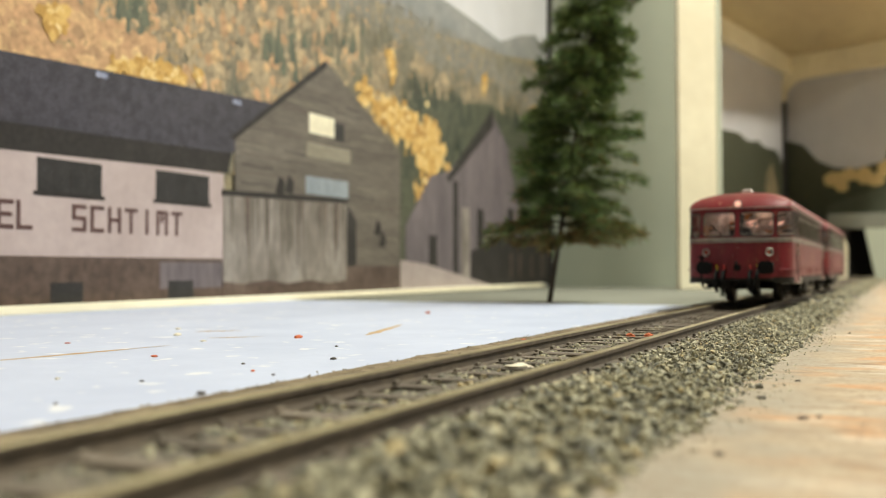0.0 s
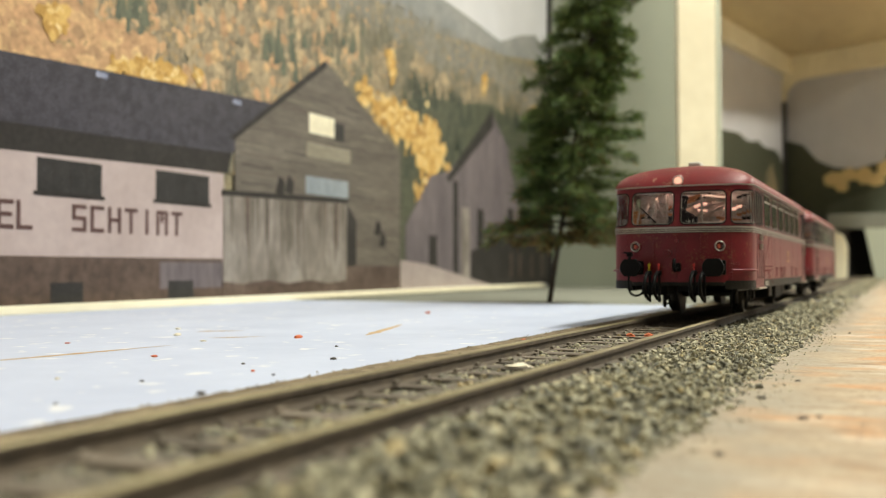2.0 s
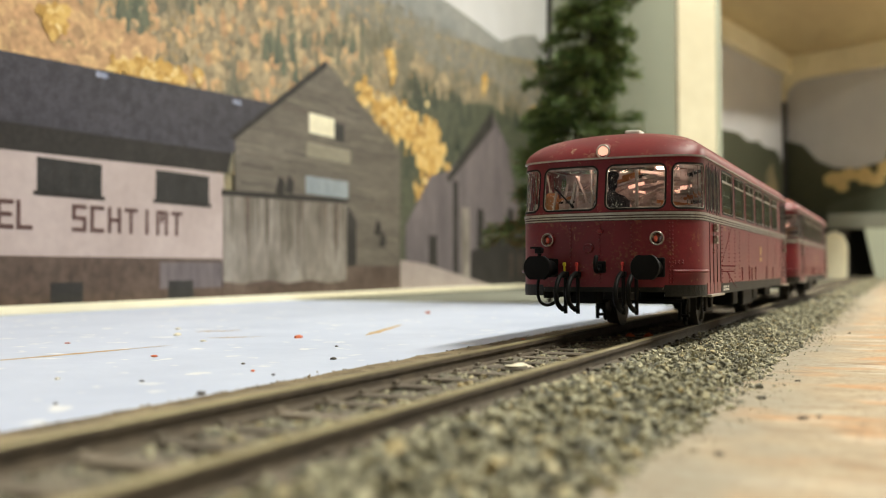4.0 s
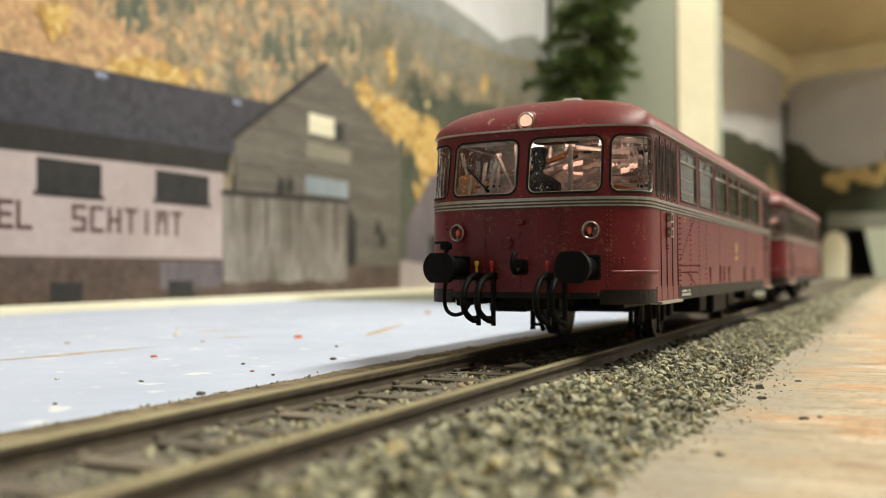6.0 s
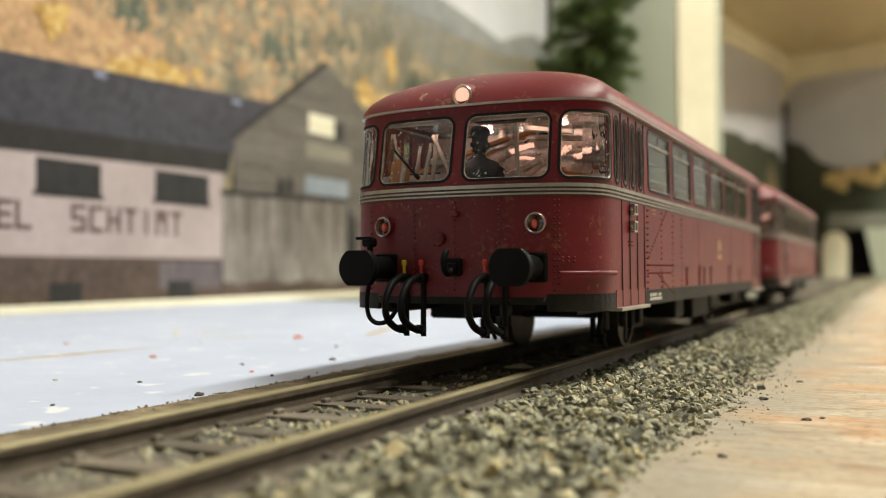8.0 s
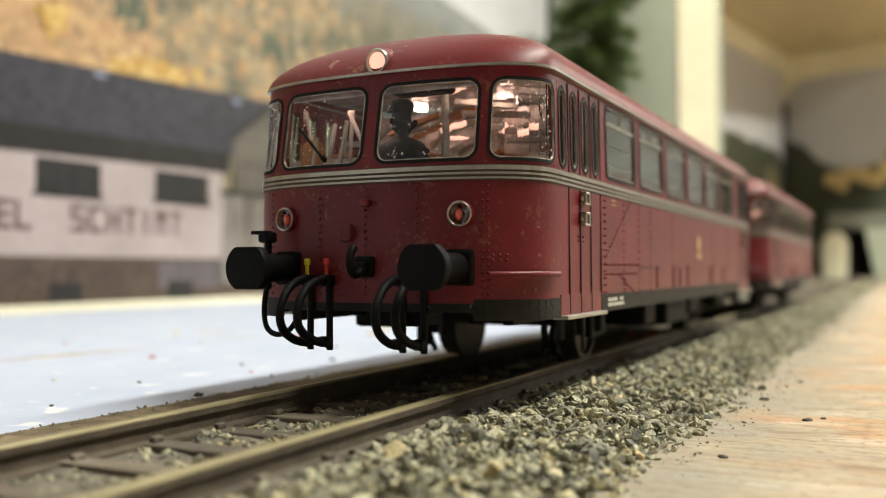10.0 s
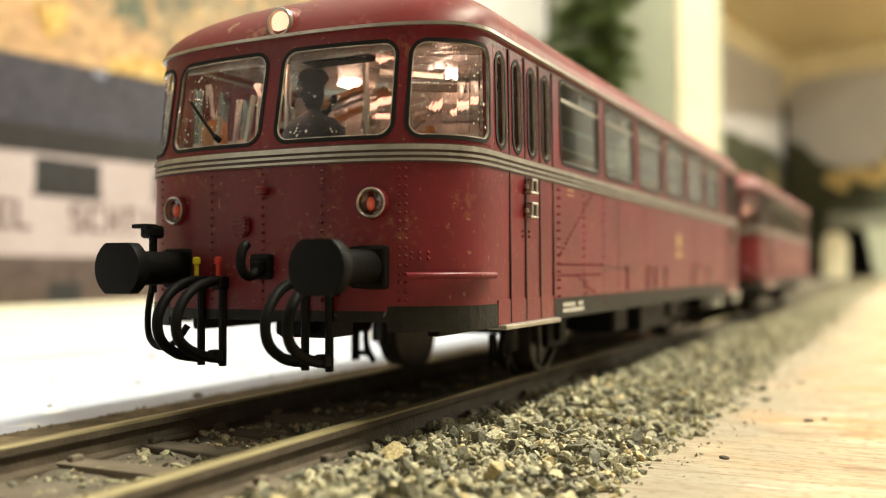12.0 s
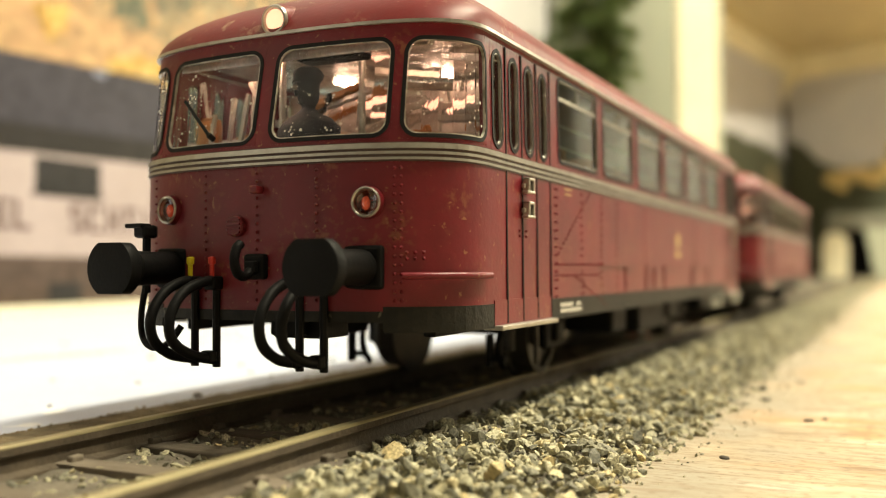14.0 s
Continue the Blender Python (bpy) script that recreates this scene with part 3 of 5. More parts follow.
    sheet("printed_road", [(519.8, 3), (680, 3), (628, 10), (560, 20), (519.8, 23)], 1.2, P_ROAD, board, "printed pale road")
    edge = tagged(part("backdrop_edge_strip", block(FACE - 8, FACE + 3, 801.2, 805, 1.5, 640, 0.3), P_SHADE), "dark strip at the end of the photo backdrop", "trim", kind="structure")
    return board


photo_backdrop()

# ---- the railcar ----
W, Y0, Y1 = 17.5, -0.8, 154.0


def outline():
    """Half of the body's plan from the middle of one end, round the corner, to half its length."""
    pts = []
    for k in range(33):
        a = k / 32 * math.pi / 2
        pts.append((W * math.sin(a) ** 0.80, Y0 + 10.5 * (1 - math.cos(a) ** 0.62)))
    return pts


def body_line():
    """The whole plan as a closed run of points, with its length at each, starting in the middle of the front."""
    q = outline()
    mid = (Y0 + Y1) / 2
    half = q + [(W, y) for y in np.arange(q[-1][1] + 2, mid, 2.0)]
    right = half + [(x, 2 * mid - y) for x, y in half[::-1]]
    pts = right + [(-x, y) for x, y in right[::-1]][1:-1]
    run = [0.0]
    for a, b in zip(pts, pts[1:] + pts[:1]):
        run.append(run[-1] + math.dist(a, b))
    return pts, run


LINE, RUN = body_line()
TOTAL = RUN[-1]


def on_body(s, out=0.0):
    """The point at length s round the body, out millimetres proud of it."""
    s %= TOTAL
    i = min(max(int(np.searchsorted(RUN, s, "right")) - 1, 0), len(LINE) - 1)
    def node(j):
        a, b = LINE[(j - 1) % len(LINE)], LINE[(j + 1) % len(LINE)]
        n = Vector((b[1] - a[1], a[0] - b[0])).normalized()
        return Vector(LINE[j % len(LINE)]), n
    t = (s - RUN[i]) / max(RUN[i + 1] - RUN[i], 1e-6)
    (p, n), (q, m) = node(i), node(i + 1)
    return p.lerp(q, t) + n.lerp(m, t).normalized() * out


def s_at_y(y):
    """The length round the body at which the right side passes y."""
    for i, (x, yy) in enumerate(LINE):
        if x > W - 0.02 and yy >= y:
            return RUN[i] - (yy - y)
    return 0.0


def s_at_x(x):
    for i, (xx, yy) in enumerate(LINE):
        if xx >= x:
            if i == 0:
                return 0.0
            px = LINE[i - 1][0]
            return RUN[i - 1] + (RUN[i] - RUN[i - 1]) * (x - px) / max(xx - px, 1e-6)
    return 0.0


def band(s0, s1, z0, z1, out0, out1, step=1.2, closed=False):
    """A strip of wall round part of the body, from out0 to out1 proud of its face."""
    bm = bmesh.new()
    n = max(2, int(abs(s1 - s0) / step) + 1)
    rows = []
    for k in range(n + (0 if closed else 1)):
        s = s0 + (s1 - s0) * k / n
        a, b = on_body(s, out0), on_body(s, out1)
        rows.append([bm.verts.new(Vector((p.x, p.y, z)) * MM) for p, z in ((a, z0), (b, z0), (b, z1), (a, z1))])
    pairs = list(zip(rows, rows[1:])) + ([(rows[-1], rows[0])] if closed else [])
    for a, c in pairs:
        for k in range(4):
            bm.faces.new((a[k], a[(k + 1) % 4], c[(k + 1) % 4], c[k]))
    if not closed:
        bm.faces.new(rows[0]), bm.faces.new(rows[-1][::-1])
    return bm


def rounded(s0, s1, z0, z1, r, n=5, fill=10):
    """A rounded oblong, with points along its straight runs too, so that it follows the bowed body."""
    pts = []
    for cs, cz, a0 in ((s1 - r, z1 - r, 0), (s0 + r, z1 - r, 90), (s0 + r, z0 + r, 180), (s1 - r, z0 + r, 270)):
        arc = []
        for k in range(n + 1):
            a = radians(a0 + 90 * k / n)
            arc.append((cs + r * math.cos(a), cz + r * math.sin(a)))
        if pts:
            p = pts[-1]
            pts += [(p[0] + (arc[0][0] - p[0]) * k / fill, p[1] + (arc[0][1] - p[1]) * k / fill) for k in range(1, fill)]
        pts += arc
    p, q = pts[-1], pts[0]
    return pts + [(p[0] + (q[0] - p[0]) * k / fill, p[1] + (q[1] - p[1]) * k / fill) for k in range(1, fill)]


def ring(s0, s1, z0, z1, r, wide, out0, out1, square=False):
    """A window frame on the body's face: outer edge wide millimetres beyond the opening."""
    bm = bmesh.new()
    n = 7
    inner = rounded(s0, s1, z0, z1, r, n)
    outer = rounded(s0 - wide, s1 + wide, z0 - wide, z1 + wide, 0.02 if square else r + wide, n)
    def put(p, o):
        q = on_body(p[0], o)
        return bm.verts.new(Vector((q.x, q.y, p[1])) * MM)
    loops = [[put(p, out0) for p in inner], [put(p, out1) for p in inner], [put(p, out1) for p in outer], [put(p, out0) for p in outer]]
    m = len(inner)
    for k in range(4):
        a, c = loops[k], loops[(k + 1) % 4]
        for i in range(m):
            bm.faces.new((a[i], a[(i + 1) % m], c[(i + 1) % m], c[i]))
    return bm


def pane(s0, s1, z0, z1, out):
    return band(s0, s1, z0, z1, out - 0.22, out, 1.5)


SILL, HEAD, GUTTER, CROWN, FLOOR_Z = 23.55, 31.75, 33.1, 39.35, 7.7


def roof_mesh():
    bm = bmesh.new()
    mid = (Y0 + Y1) / 2
    rings = []
    n = len(LINE)
    for k in range(13):
        a = k / 13 * math.pi / 2
        fx, fy = math.cos(a) ** 0.85, 1 - 0.26 * (1 - math.cos(a)) ** 0.8
        z = GUTTER + 0.3 + (CROWN - GUTTER) * math.sin(a)
        rings.append([bm.verts.new(Vector((on_body(RUN[i], 0.35).x * fx, mid + (on_body(RUN[i], 0.35).y - mid) * fy, z)) * MM) for i in range(n)])
    for a, c in zip(rings, rings[1:]):
        for i in range(n):
            bm.faces.new((a[i], a[(i + 1) % n], c[(i + 1) % n], c[i]))
    top = rings[-1]
    for i in range(n // 2):
        j, k = (-i) % n, (-i - 1) % n
        f = [top[i], top[i + 1], top[k], top[j]]
        f = list(dict.fromkeys(f))
        if len(f) >= 3:
            try:
                bm.faces.new(f)
            except ValueError:
                pass
    return bm


DOOR0, DOOR1 = 8.8, 24.5
SIDE_WINDOWS = [(27.2 + 16.4 * k, 41.0 + 16.4 * k) for k in range(6)]


def dust(s0, s1, z0, z1):
    """Fine specks stuck to a pane."""
    rnd = random.Random(int(s0 * 7))
    bm = bmesh.new()
    for k in range(int((s1 - s0) * 10)):
        s, z, r = rnd.uniform(s0, s1), rnd.uniform(z0, z1), .04 + .12 * rnd.random() ** 3
        a, b = on_body(s - r, -0.08), on_body(s + r, -0.08)
        v = [bm.verts.new(Vector((*(a.lerp(b, .5 + .5 * math.cos(t))), z + r * math.sin(t) * rnd.uniform(.7, 1.2))) * MM) for t in (i * math.tau / 6 for i in range(6))]
        bm.faces.new(v)
    return bm


def lean_ends(car):
    """Tilt both ends back above the waist, as the real body does."""
    for me in {o.data for o in car.children_recursive if o.type == "MESH"}:
        for v in me.vertices:
            x, y, z = v.co / MM
            up = min(max(z - 21.0, 0.0), 13.4)
            w0, w1 = min(max(1 - (y - Y0) / 9.5, 0), 1.1), min(max(1 - (Y1 - y) / 9.5, 0), 1.1)
            v.co.y += (w0 - w1) * up * 0.2 * MM
            v.co.x *= 1 - .0009 * up
        me.update()


def railcar(lead):
    car = empty("railcar", pose(0, 0, RAIL * MM), "crimson red model railcar with silver waist lines, weathered, on the track", "model train", "train")
    half = TOTAL / 2

    def mirrored(s0, s1):
        yield s0, s1
        yield -s1, -s0

    # openings round the body, as (s0, s1, z0, z1, radius, kind)
    f1, f2, f3, f4 = 0.85, s_at_x(11.75), s_at_x(12.85), s_at_y(8.2)
    d0, d1 = s_at_y(DOOR0), s_at_y(DOOR1)
    opens = [(f1, f2, SILL, HEAD, 1.2, "front_window"), (f3, f4, SILL, HEAD, 1.2, "corner_window")]
    leaf = (d1 - d0) / 4
    for k in range(4):
        c = d0 + leaf * (k + 0.5)
        opens.append((c - 1.05, c + 1.05, 23.4, 31.8, 1.04, "door_window"))
    for a, b in SIDE_WINDOWS:
        opens.append((s_at_y(a), s_at_y(b), 23.75, 32.45, 0.8, "side_window"))
    opens.append((half - f2, half - f1, SILL, HEAD, 1.2, "front_window"))
    opens.append((half - f4, half - f3, SILL, HEAD, 1.2, "corner_window"))
    for k in range(4):
        c = half - d0 - leaf * (k + 0.5)
        opens.append((c - 1.05, c + 1.05, 23.4, 31.8, 1.04, "door_window"))
    opens.sort()

    body = part("body", band(0, TOTAL, FLOOR_Z + 0.6, 22.6, -0.7, 0, closed=True), RED, car, "crimson painted lower body", True)
    part("body_head", band(0, TOTAL, 32.7, GUTTER, -0.7, 0, closed=True), RED, car, smooth=True)
    for sign in (1, -1):
        last = -opens[0][0] if sign > 0 else opens[0][0]
        for s0, s1, z0, z1, r, kind in opens + [(half + (opens[0][0] if sign > 0 else -opens[0][0]), 0, 0, 0, 0, "")]:
            if s0 > last:
                a, b = (last, s0) if sign > 0 else (-s0, -last)
                part("window_post", band(a, b, 22.5, 32.8, -0.7, 0), RED, car, smooth=True)
            last = s1
    for sign in (1, -1):
        for s0, s1, z0, z1, r, kind in opens:
            a, b = (s0, s1) if sign > 0 else (-s1, -s0)
            # the red web that rounds the opening, the rubber, the trim and the pane
            win = part(kind, ring(a + 0.05, b - 0.05, z0, z1, r, 0.35 if kind != "door_window" else 0.5, -0.5, 0.02, square=True), RED, car, smooth=True)
            part("spandrel", band(a, b, 22.5, z0 - 0.2, -0.5, -0.01), RED, win, smooth=True)
            if z1 < 32.6:
                part("spandrel", band(a, b, z1 + 0.2, 32.8, -0.5, -0.01), RED, win, smooth=True)
            front = kind in ("front_window", "corner_window")
            part("rubber_seal", ring(a + 0.15, b - 0.15, z0 + 0.1, z1 - 0.1, r, 0.34 if front else 0.36, -0.3, 0.10), RUBBER_AND_DARK, win, "black rubber seal", True)
            # front rims: blotched pale colour stands in for light in the glazing edge
            part("trim", ring(a + 0.26, b - 0.26, z0 + 0.21, z1 - 0.21, max(r - 0.15, 0.3), 0.09 if front else 0.15, -0.2, 0.05), EDGE_SHINE if front else SILVER, win, "bright metal trim, painted edge shine on front panes", True)
            part("glass", pane(a + 0.2, b - 0.2, z0 + 0.15, z1 - 0.15, -0.12), GLASS if front else SMOKED, win, "clear glass")
            if kind == "side_window":
                part("crossbar", band(a + 0.3, b - 0.3, 30.2, 30.6, -0.25, 0.02), SILVER, win, "bright metal sliding-light rail")
                part("light_divider", band((a + b) / 2 - .12, (a + b) / 2 + .12, 30.5, 32.0, -0.25, 0.01), SILVER, win)
                # two thin pale bars just behind the pane
                for z in (27.7, 25.4):
                    part("guard_bar", band(a + 0.3, b - 0.3, z, z + .2, -0.75, -0.55), SILVER, win, "thin pale window bar")
            if front:
                tagged(part("window_dust", dust(a + .5, b - .5, z0 + .4, z1 - .4), WHITE_PRINT, win, "pale dust specks"), kind="stuff")
    part("waist_band", band(0, TOTAL, 21.35, 22.95, -0.1, 0.04, closed=True), WAIST, car, "grimy grey-brown band between the waist lines")
    for z0, z1, o in ((22.42, 22.86, 0.20), (21.96, 22.19, 0.15), (21.49, 21.70, 0.13)):
        part("waist_line", band(0, TOTAL, z0, z1, -0.1, o, closed=True), SILVER, car, "silver waist line")
    part("gutter", band(0, TOTAL, GUTTER, GUTTER + 0.30, -0.3, 0.44, closed=True), SILVER, car, "pale rain gutter")
    part("roof", roof_mesh(), ROOF_RED, car, "domed weathered red roof", True)
    bend = s_at_x(11.6)
    for a, b, z0, z1 in ((-bend, bend, 8.2, 9.1), (half - bend, half + bend, 8.2, 9.1), (bend, half - bend, 7.4, 9.5), (bend - half, -bend, 7.4, 9.5)):
        part("skirt", band(a, b, z0, z1, -0.6, 0.06), SKIRT, car, "grimy black skirt strip")
    part("floor_pan", block(-16.2, 16.2, 8, 145, 8.0, 9.0), BLACK, car)
    front_gear(car, Matrix.Identity(4), lead)
    front_gear(car, Matrix.Translation((0, (Y0 + Y1) * MM, 0)) @ Matrix.Rotation(math.pi, 4, "Z"), False)
    sides(car)
    cabin(car, lead)
    underframe(car)
    return car


def placed(bm, m):
    bmesh.ops.transform(bm, matrix=m, verts=bm.verts)
    return bm


def front_gear(car, m, lamps_on):
    """Lamps, buffers, hook, hoses and small fittings of one end."""
    def face(x):
        return on_body(s_at_x(abs(x))).y
    for x in (-10.4, 10.4):
        y = face(x)
        yaw = pose(x * MM, y * MM, 18.0 * MM, 0, 0, 9 if x > 0 else -9)
        lamp = part("headlamp", placed(lathe(bmesh.new(), [(0.6, 1.36), (-0.2, 1.36), (-0.42, 1.28), (-0.42, 1.05), (0.3, 1.0)], 28), m @ yaw), RED, car, "round lamp in a red housing with a silver rim", True)
        part("rim", placed(lathe(bmesh.new(), [(-0.2, 1.30), (-0.52, 1.27), (-0.60, 1.17), (-0.50, 1.06), (-0.2, 1.03), (0.0, 1.0)], 28, caps=False), m @ yaw), SILVER, lamp, "thin silver rim", True)
        part("lens", placed(lathe(bmesh.new(), [(0.2, 1.0), (-0.05, 1.0), (0.15, 0.7), (0.22, 0.3)], 20), m @ yaw), LENS_RED, lamp, "dark red lens", True)
        # the lens's glint is put in as an orange blob with a weak glow
        part("reflector", placed(lathe(bmesh.new(), [(.2, .5), (-.02, .46), (-.16, .3), (-.2, .05)], 14, pose(-.22 * MM, 0, -.05 * MM, 0, 0, 0) @ Matrix.Diagonal((.7, 1, 1.2, 1))), m @ yaw), GLINT, lamp, "orange glint on the lens, coloured and faintly glowing")
    up = pose(0, -0.75 * MM, 34.6 * MM, 8)
    top = part("top_lamp", placed(lathe(bmesh.new(), [(9, 1.0), (3.0, 1.32), (0.2, 1.36), (-0.3, 1.32), (-0.5, 1.18), (-0.35, 1.02), (0.1, 0.95)], 28), m @ up), ROOF_RED, car, "round top lamp in a red housing", True)
    part("rim", placed(lathe(bmesh.new(), [(-0.1, 1.38), (-0.52, 1.29), (-0.58, 1.13), (-0.3, 1.00), (0.1, 0.98)], 28), m @ up), SILVER, top, "silver rim", True)
    part("lens", placed(lathe(bmesh.new(), [(0.3, 1.0), (-0.2, 0.98), (-0.42, 0.68), (-0.5, 0.27)], 24), m @ up), GLOW if lamps_on else WHITE_PRINT, top, "lit warm white lens" if lamps_on else "unlit white lens", True)
    for x in (-10, 10):
        base = m @ pose(x * MM, 0, 12.7 * MM)
        y = face(x)
        buf = part("buffer", placed(lathe(bmesh.new(), [(y + 0.8, 1.5), (-2.6, 1.46), (-3.2, 1.5), (-5.0, 1.5), (-5.2, 1.3), (-6.6, 1.25)], 24), base), BLACK, car, "black sprung buffer", True)
        part("buffer_plate", placed(box(bmesh.new(), -1.8, 1.8, y - 0.3, y + 0.6, -1.8, 1.8, 0.3), base), BLACK, buf)
        bm = lathe(bmesh.new(), [(-5.9, 1.35), (-6.4, 2.5), (-7.3, 2.62), (-7.6, 2.5), (-7.7, 1.5), (-7.73, 0.4)], 36)
        for v in bm.verts:
            v.co.z = max(-2.15 * MM, min(2.15 * MM, v.co.z))
        part("buffer_head", placed(bm, base), BLACK, buf, "broad flat black buffer head", True)
    hook = part("drawhook", placed(box(box(bmesh.new(), -1.1, 1.1, -1.3, 0.4, 11.7, 13.9, 0.3), -.55, .55, -1.9, -1.0, 12.2, 13.3, .2), m), BLACK, car, "black coupling hook")
    part("hook", placed(tube(bmesh.new(), curve_path([(0, -1.3, 12.7), (0, -2.4, 12.0), (0, -3.4, 12.3), (0, -3.8, 13.3), (0, -3.5, 14.3), (0, -3.0, 14.7)]), 0.42, 10), m), BLACK, hook, smooth=True)
    for i, (x, tap) in enumerate(((-6.7, YELLOW), (-4.3, SIGNAL_RED), (4.4, SIGNAL_RED), (6.8, YELLOW))):
        d = 0.4 * (i % 2)
        hose = part("brake_hose", placed(tube(bmesh.new(), curve_path([(x, -0.4, 11.3), (x, -2.0, 11.6), (x, -4.6 - d, 10.7), (x, -6.2 - d, 8.7), (x, -5.9 - d, 6.7), (x, -4.0, 5.4), (x, -1.7, 4.9), (x, -0.9, 4.7)]), 0.45, 10), m), BLACK, car, "black rubber brake hose", True)
        part("hose_coupling", placed(box(tube(bmesh.new(), [(x, -0.8, 4.1), (x, -0.8, 11.0)], 0.36, 8), x - .55, x + .55, -2.3, -1.3, 4.5, 5.6, 0.2), m), BLACK, hose)
        part("tap", placed(box(box(bmesh.new(), x - .17, x + .17, -1.6, -1.25, 11.9, 13.6, 0.1), x - .28, x + .28, -1.7, -1.15, 13.0, 13.7, 0.15), m), tap, hose, "yellow tap lever" if tap is YELLOW else "red tap lever")
        part("tap_body", placed(box(bmesh.new(), x - .6, x + .6, -1.9, 0.2, 10.8, 12.0, 0.25), m), BLACK, hose)
    bracket = part("lamp_bracket", placed(box(box(tube(bmesh.new(), [(-11.6, -1.6, 10.5), (-11.6, -1.6, 16)], 0.38, 8), -12.3, -10.9, -2.6, -0.8, 15.4, 16.6, 0.3), -13.0, -11.0, -2.9, -1.6, 16.3, 16.7, 0.12), m), BLACK, car, "black lamp bracket")
    part("pipe", placed(tube(bmesh.new(), curve_path([(-11.6, -1.6, 11.5), (-11.9, -1.9, 8.6), (-11.3, -2.3, 6.5), (-10.0, -2.4, 5.7), (-8.6, -2.1, 6.1), (-7.7, -1.4, 7.6)]), 0.3, 8), m), BLACK, bracket, smooth=True)
    grille = part("horn_grille", placed(lathe(bmesh.new(), [(0.2, 0.95), (-0.25, 0.95), (-0.4, 0.8)], 20), m @ pose(-2.2 * MM, face(2.2) * MM, 16.3 * MM)), RED, car, "round red horn grille", True)
    for k in range(4):
        part("slat", placed(box(bmesh.new(), -0.7, 0.7, -0.56, -0.3, -0.62 + k * .36, -0.44 + k * .36), m @ pose(-2.2 * MM, face(2.2) * MM, 16.3 * MM)), RED, grille)
    part("front_knob", placed(box(bmesh.new(), -0.35, 0.55, Y0 - 0.75, Y0 + 0.3, 19.0, 19.7, 0.15), m), RED, car)
    for sgn in (1, -1):
        a, b = sorted((sgn * s_at_x(13.1), sgn * s_at_y(8.2)))
        run = [on_body(a + (b - a) * k / 14, 0.4) for k in range(15)]
        part("front_step", placed(tube(bmesh.new(), [(p.x, p.y, 12.0) for p in run], 0.3, 10), m), RED, car, "raised red step moulding", True)
    part("rail_guard", placed(box(box(bmesh.new(), -0.2, 5.0, 1.8, 6.0, 6.6, 8.9, 0.2), 0.4, 3.6, 0.6, 1.8, 6.9, 8.4, 0.15), m), BLACK, car, "black coupling pocket under the end")
    wiper = part("wiper", placed(tube(tube(bmesh.new(), [(-9.4, Y0 + .3, 28.0), (-5.6, Y0 - .35, 24.5)], 0.15, 6), [(-5.6, Y0 - .35, 24.5), (-5.4, Y0 + .3, 24.1)], 0.26, 6), m), BLACK, car, "thin black wiper")
    riv = bmesh.new()
    for x in (-12.9, -5.7, 0.0, 5.9, 12.5, 13.0):
        for z in np.arange(10.0, 21.2, 0.72):
            add_rivet(riv, x, z)
    for z in (13.4, 13.9):
        for x in np.arange(13.4, 15.2, 0.6):
            add_rivet(riv, x, z), add_rivet(riv, -x, z)
    tagged(part("rivets", placed(riv, m), RED, car), kind="stuff")


def add_rivet(bm, x, z, s=None):
    p = on_body(s if s is not None else math.copysign(s_at_x(abs(x)), x), 0.0)
    q = on_body((s if s is not None else math.copysign(s_at_x(abs(x)), x)), 0.2)
    n = Vector((q.x - p.x, q.y - p.y, 0)).normalized()
    t = Vector((-n.y, n.x, 0))
    ring_v = [bm.verts.new((Vector((p.x, p.y, z)) + (t * math.cos(k * math.tau / 6) + Vector((0, 0, 1)) * math.sin(k * math.tau / 6)) * 0.18) * MM) for k in range(6)]
    tip = bm.verts.new(Vector((q.x, q.y, z)) * MM)
    for k in range(6):
        bm.faces.new((ring_v[k], ring_v[(k + 1) % 6], tip))


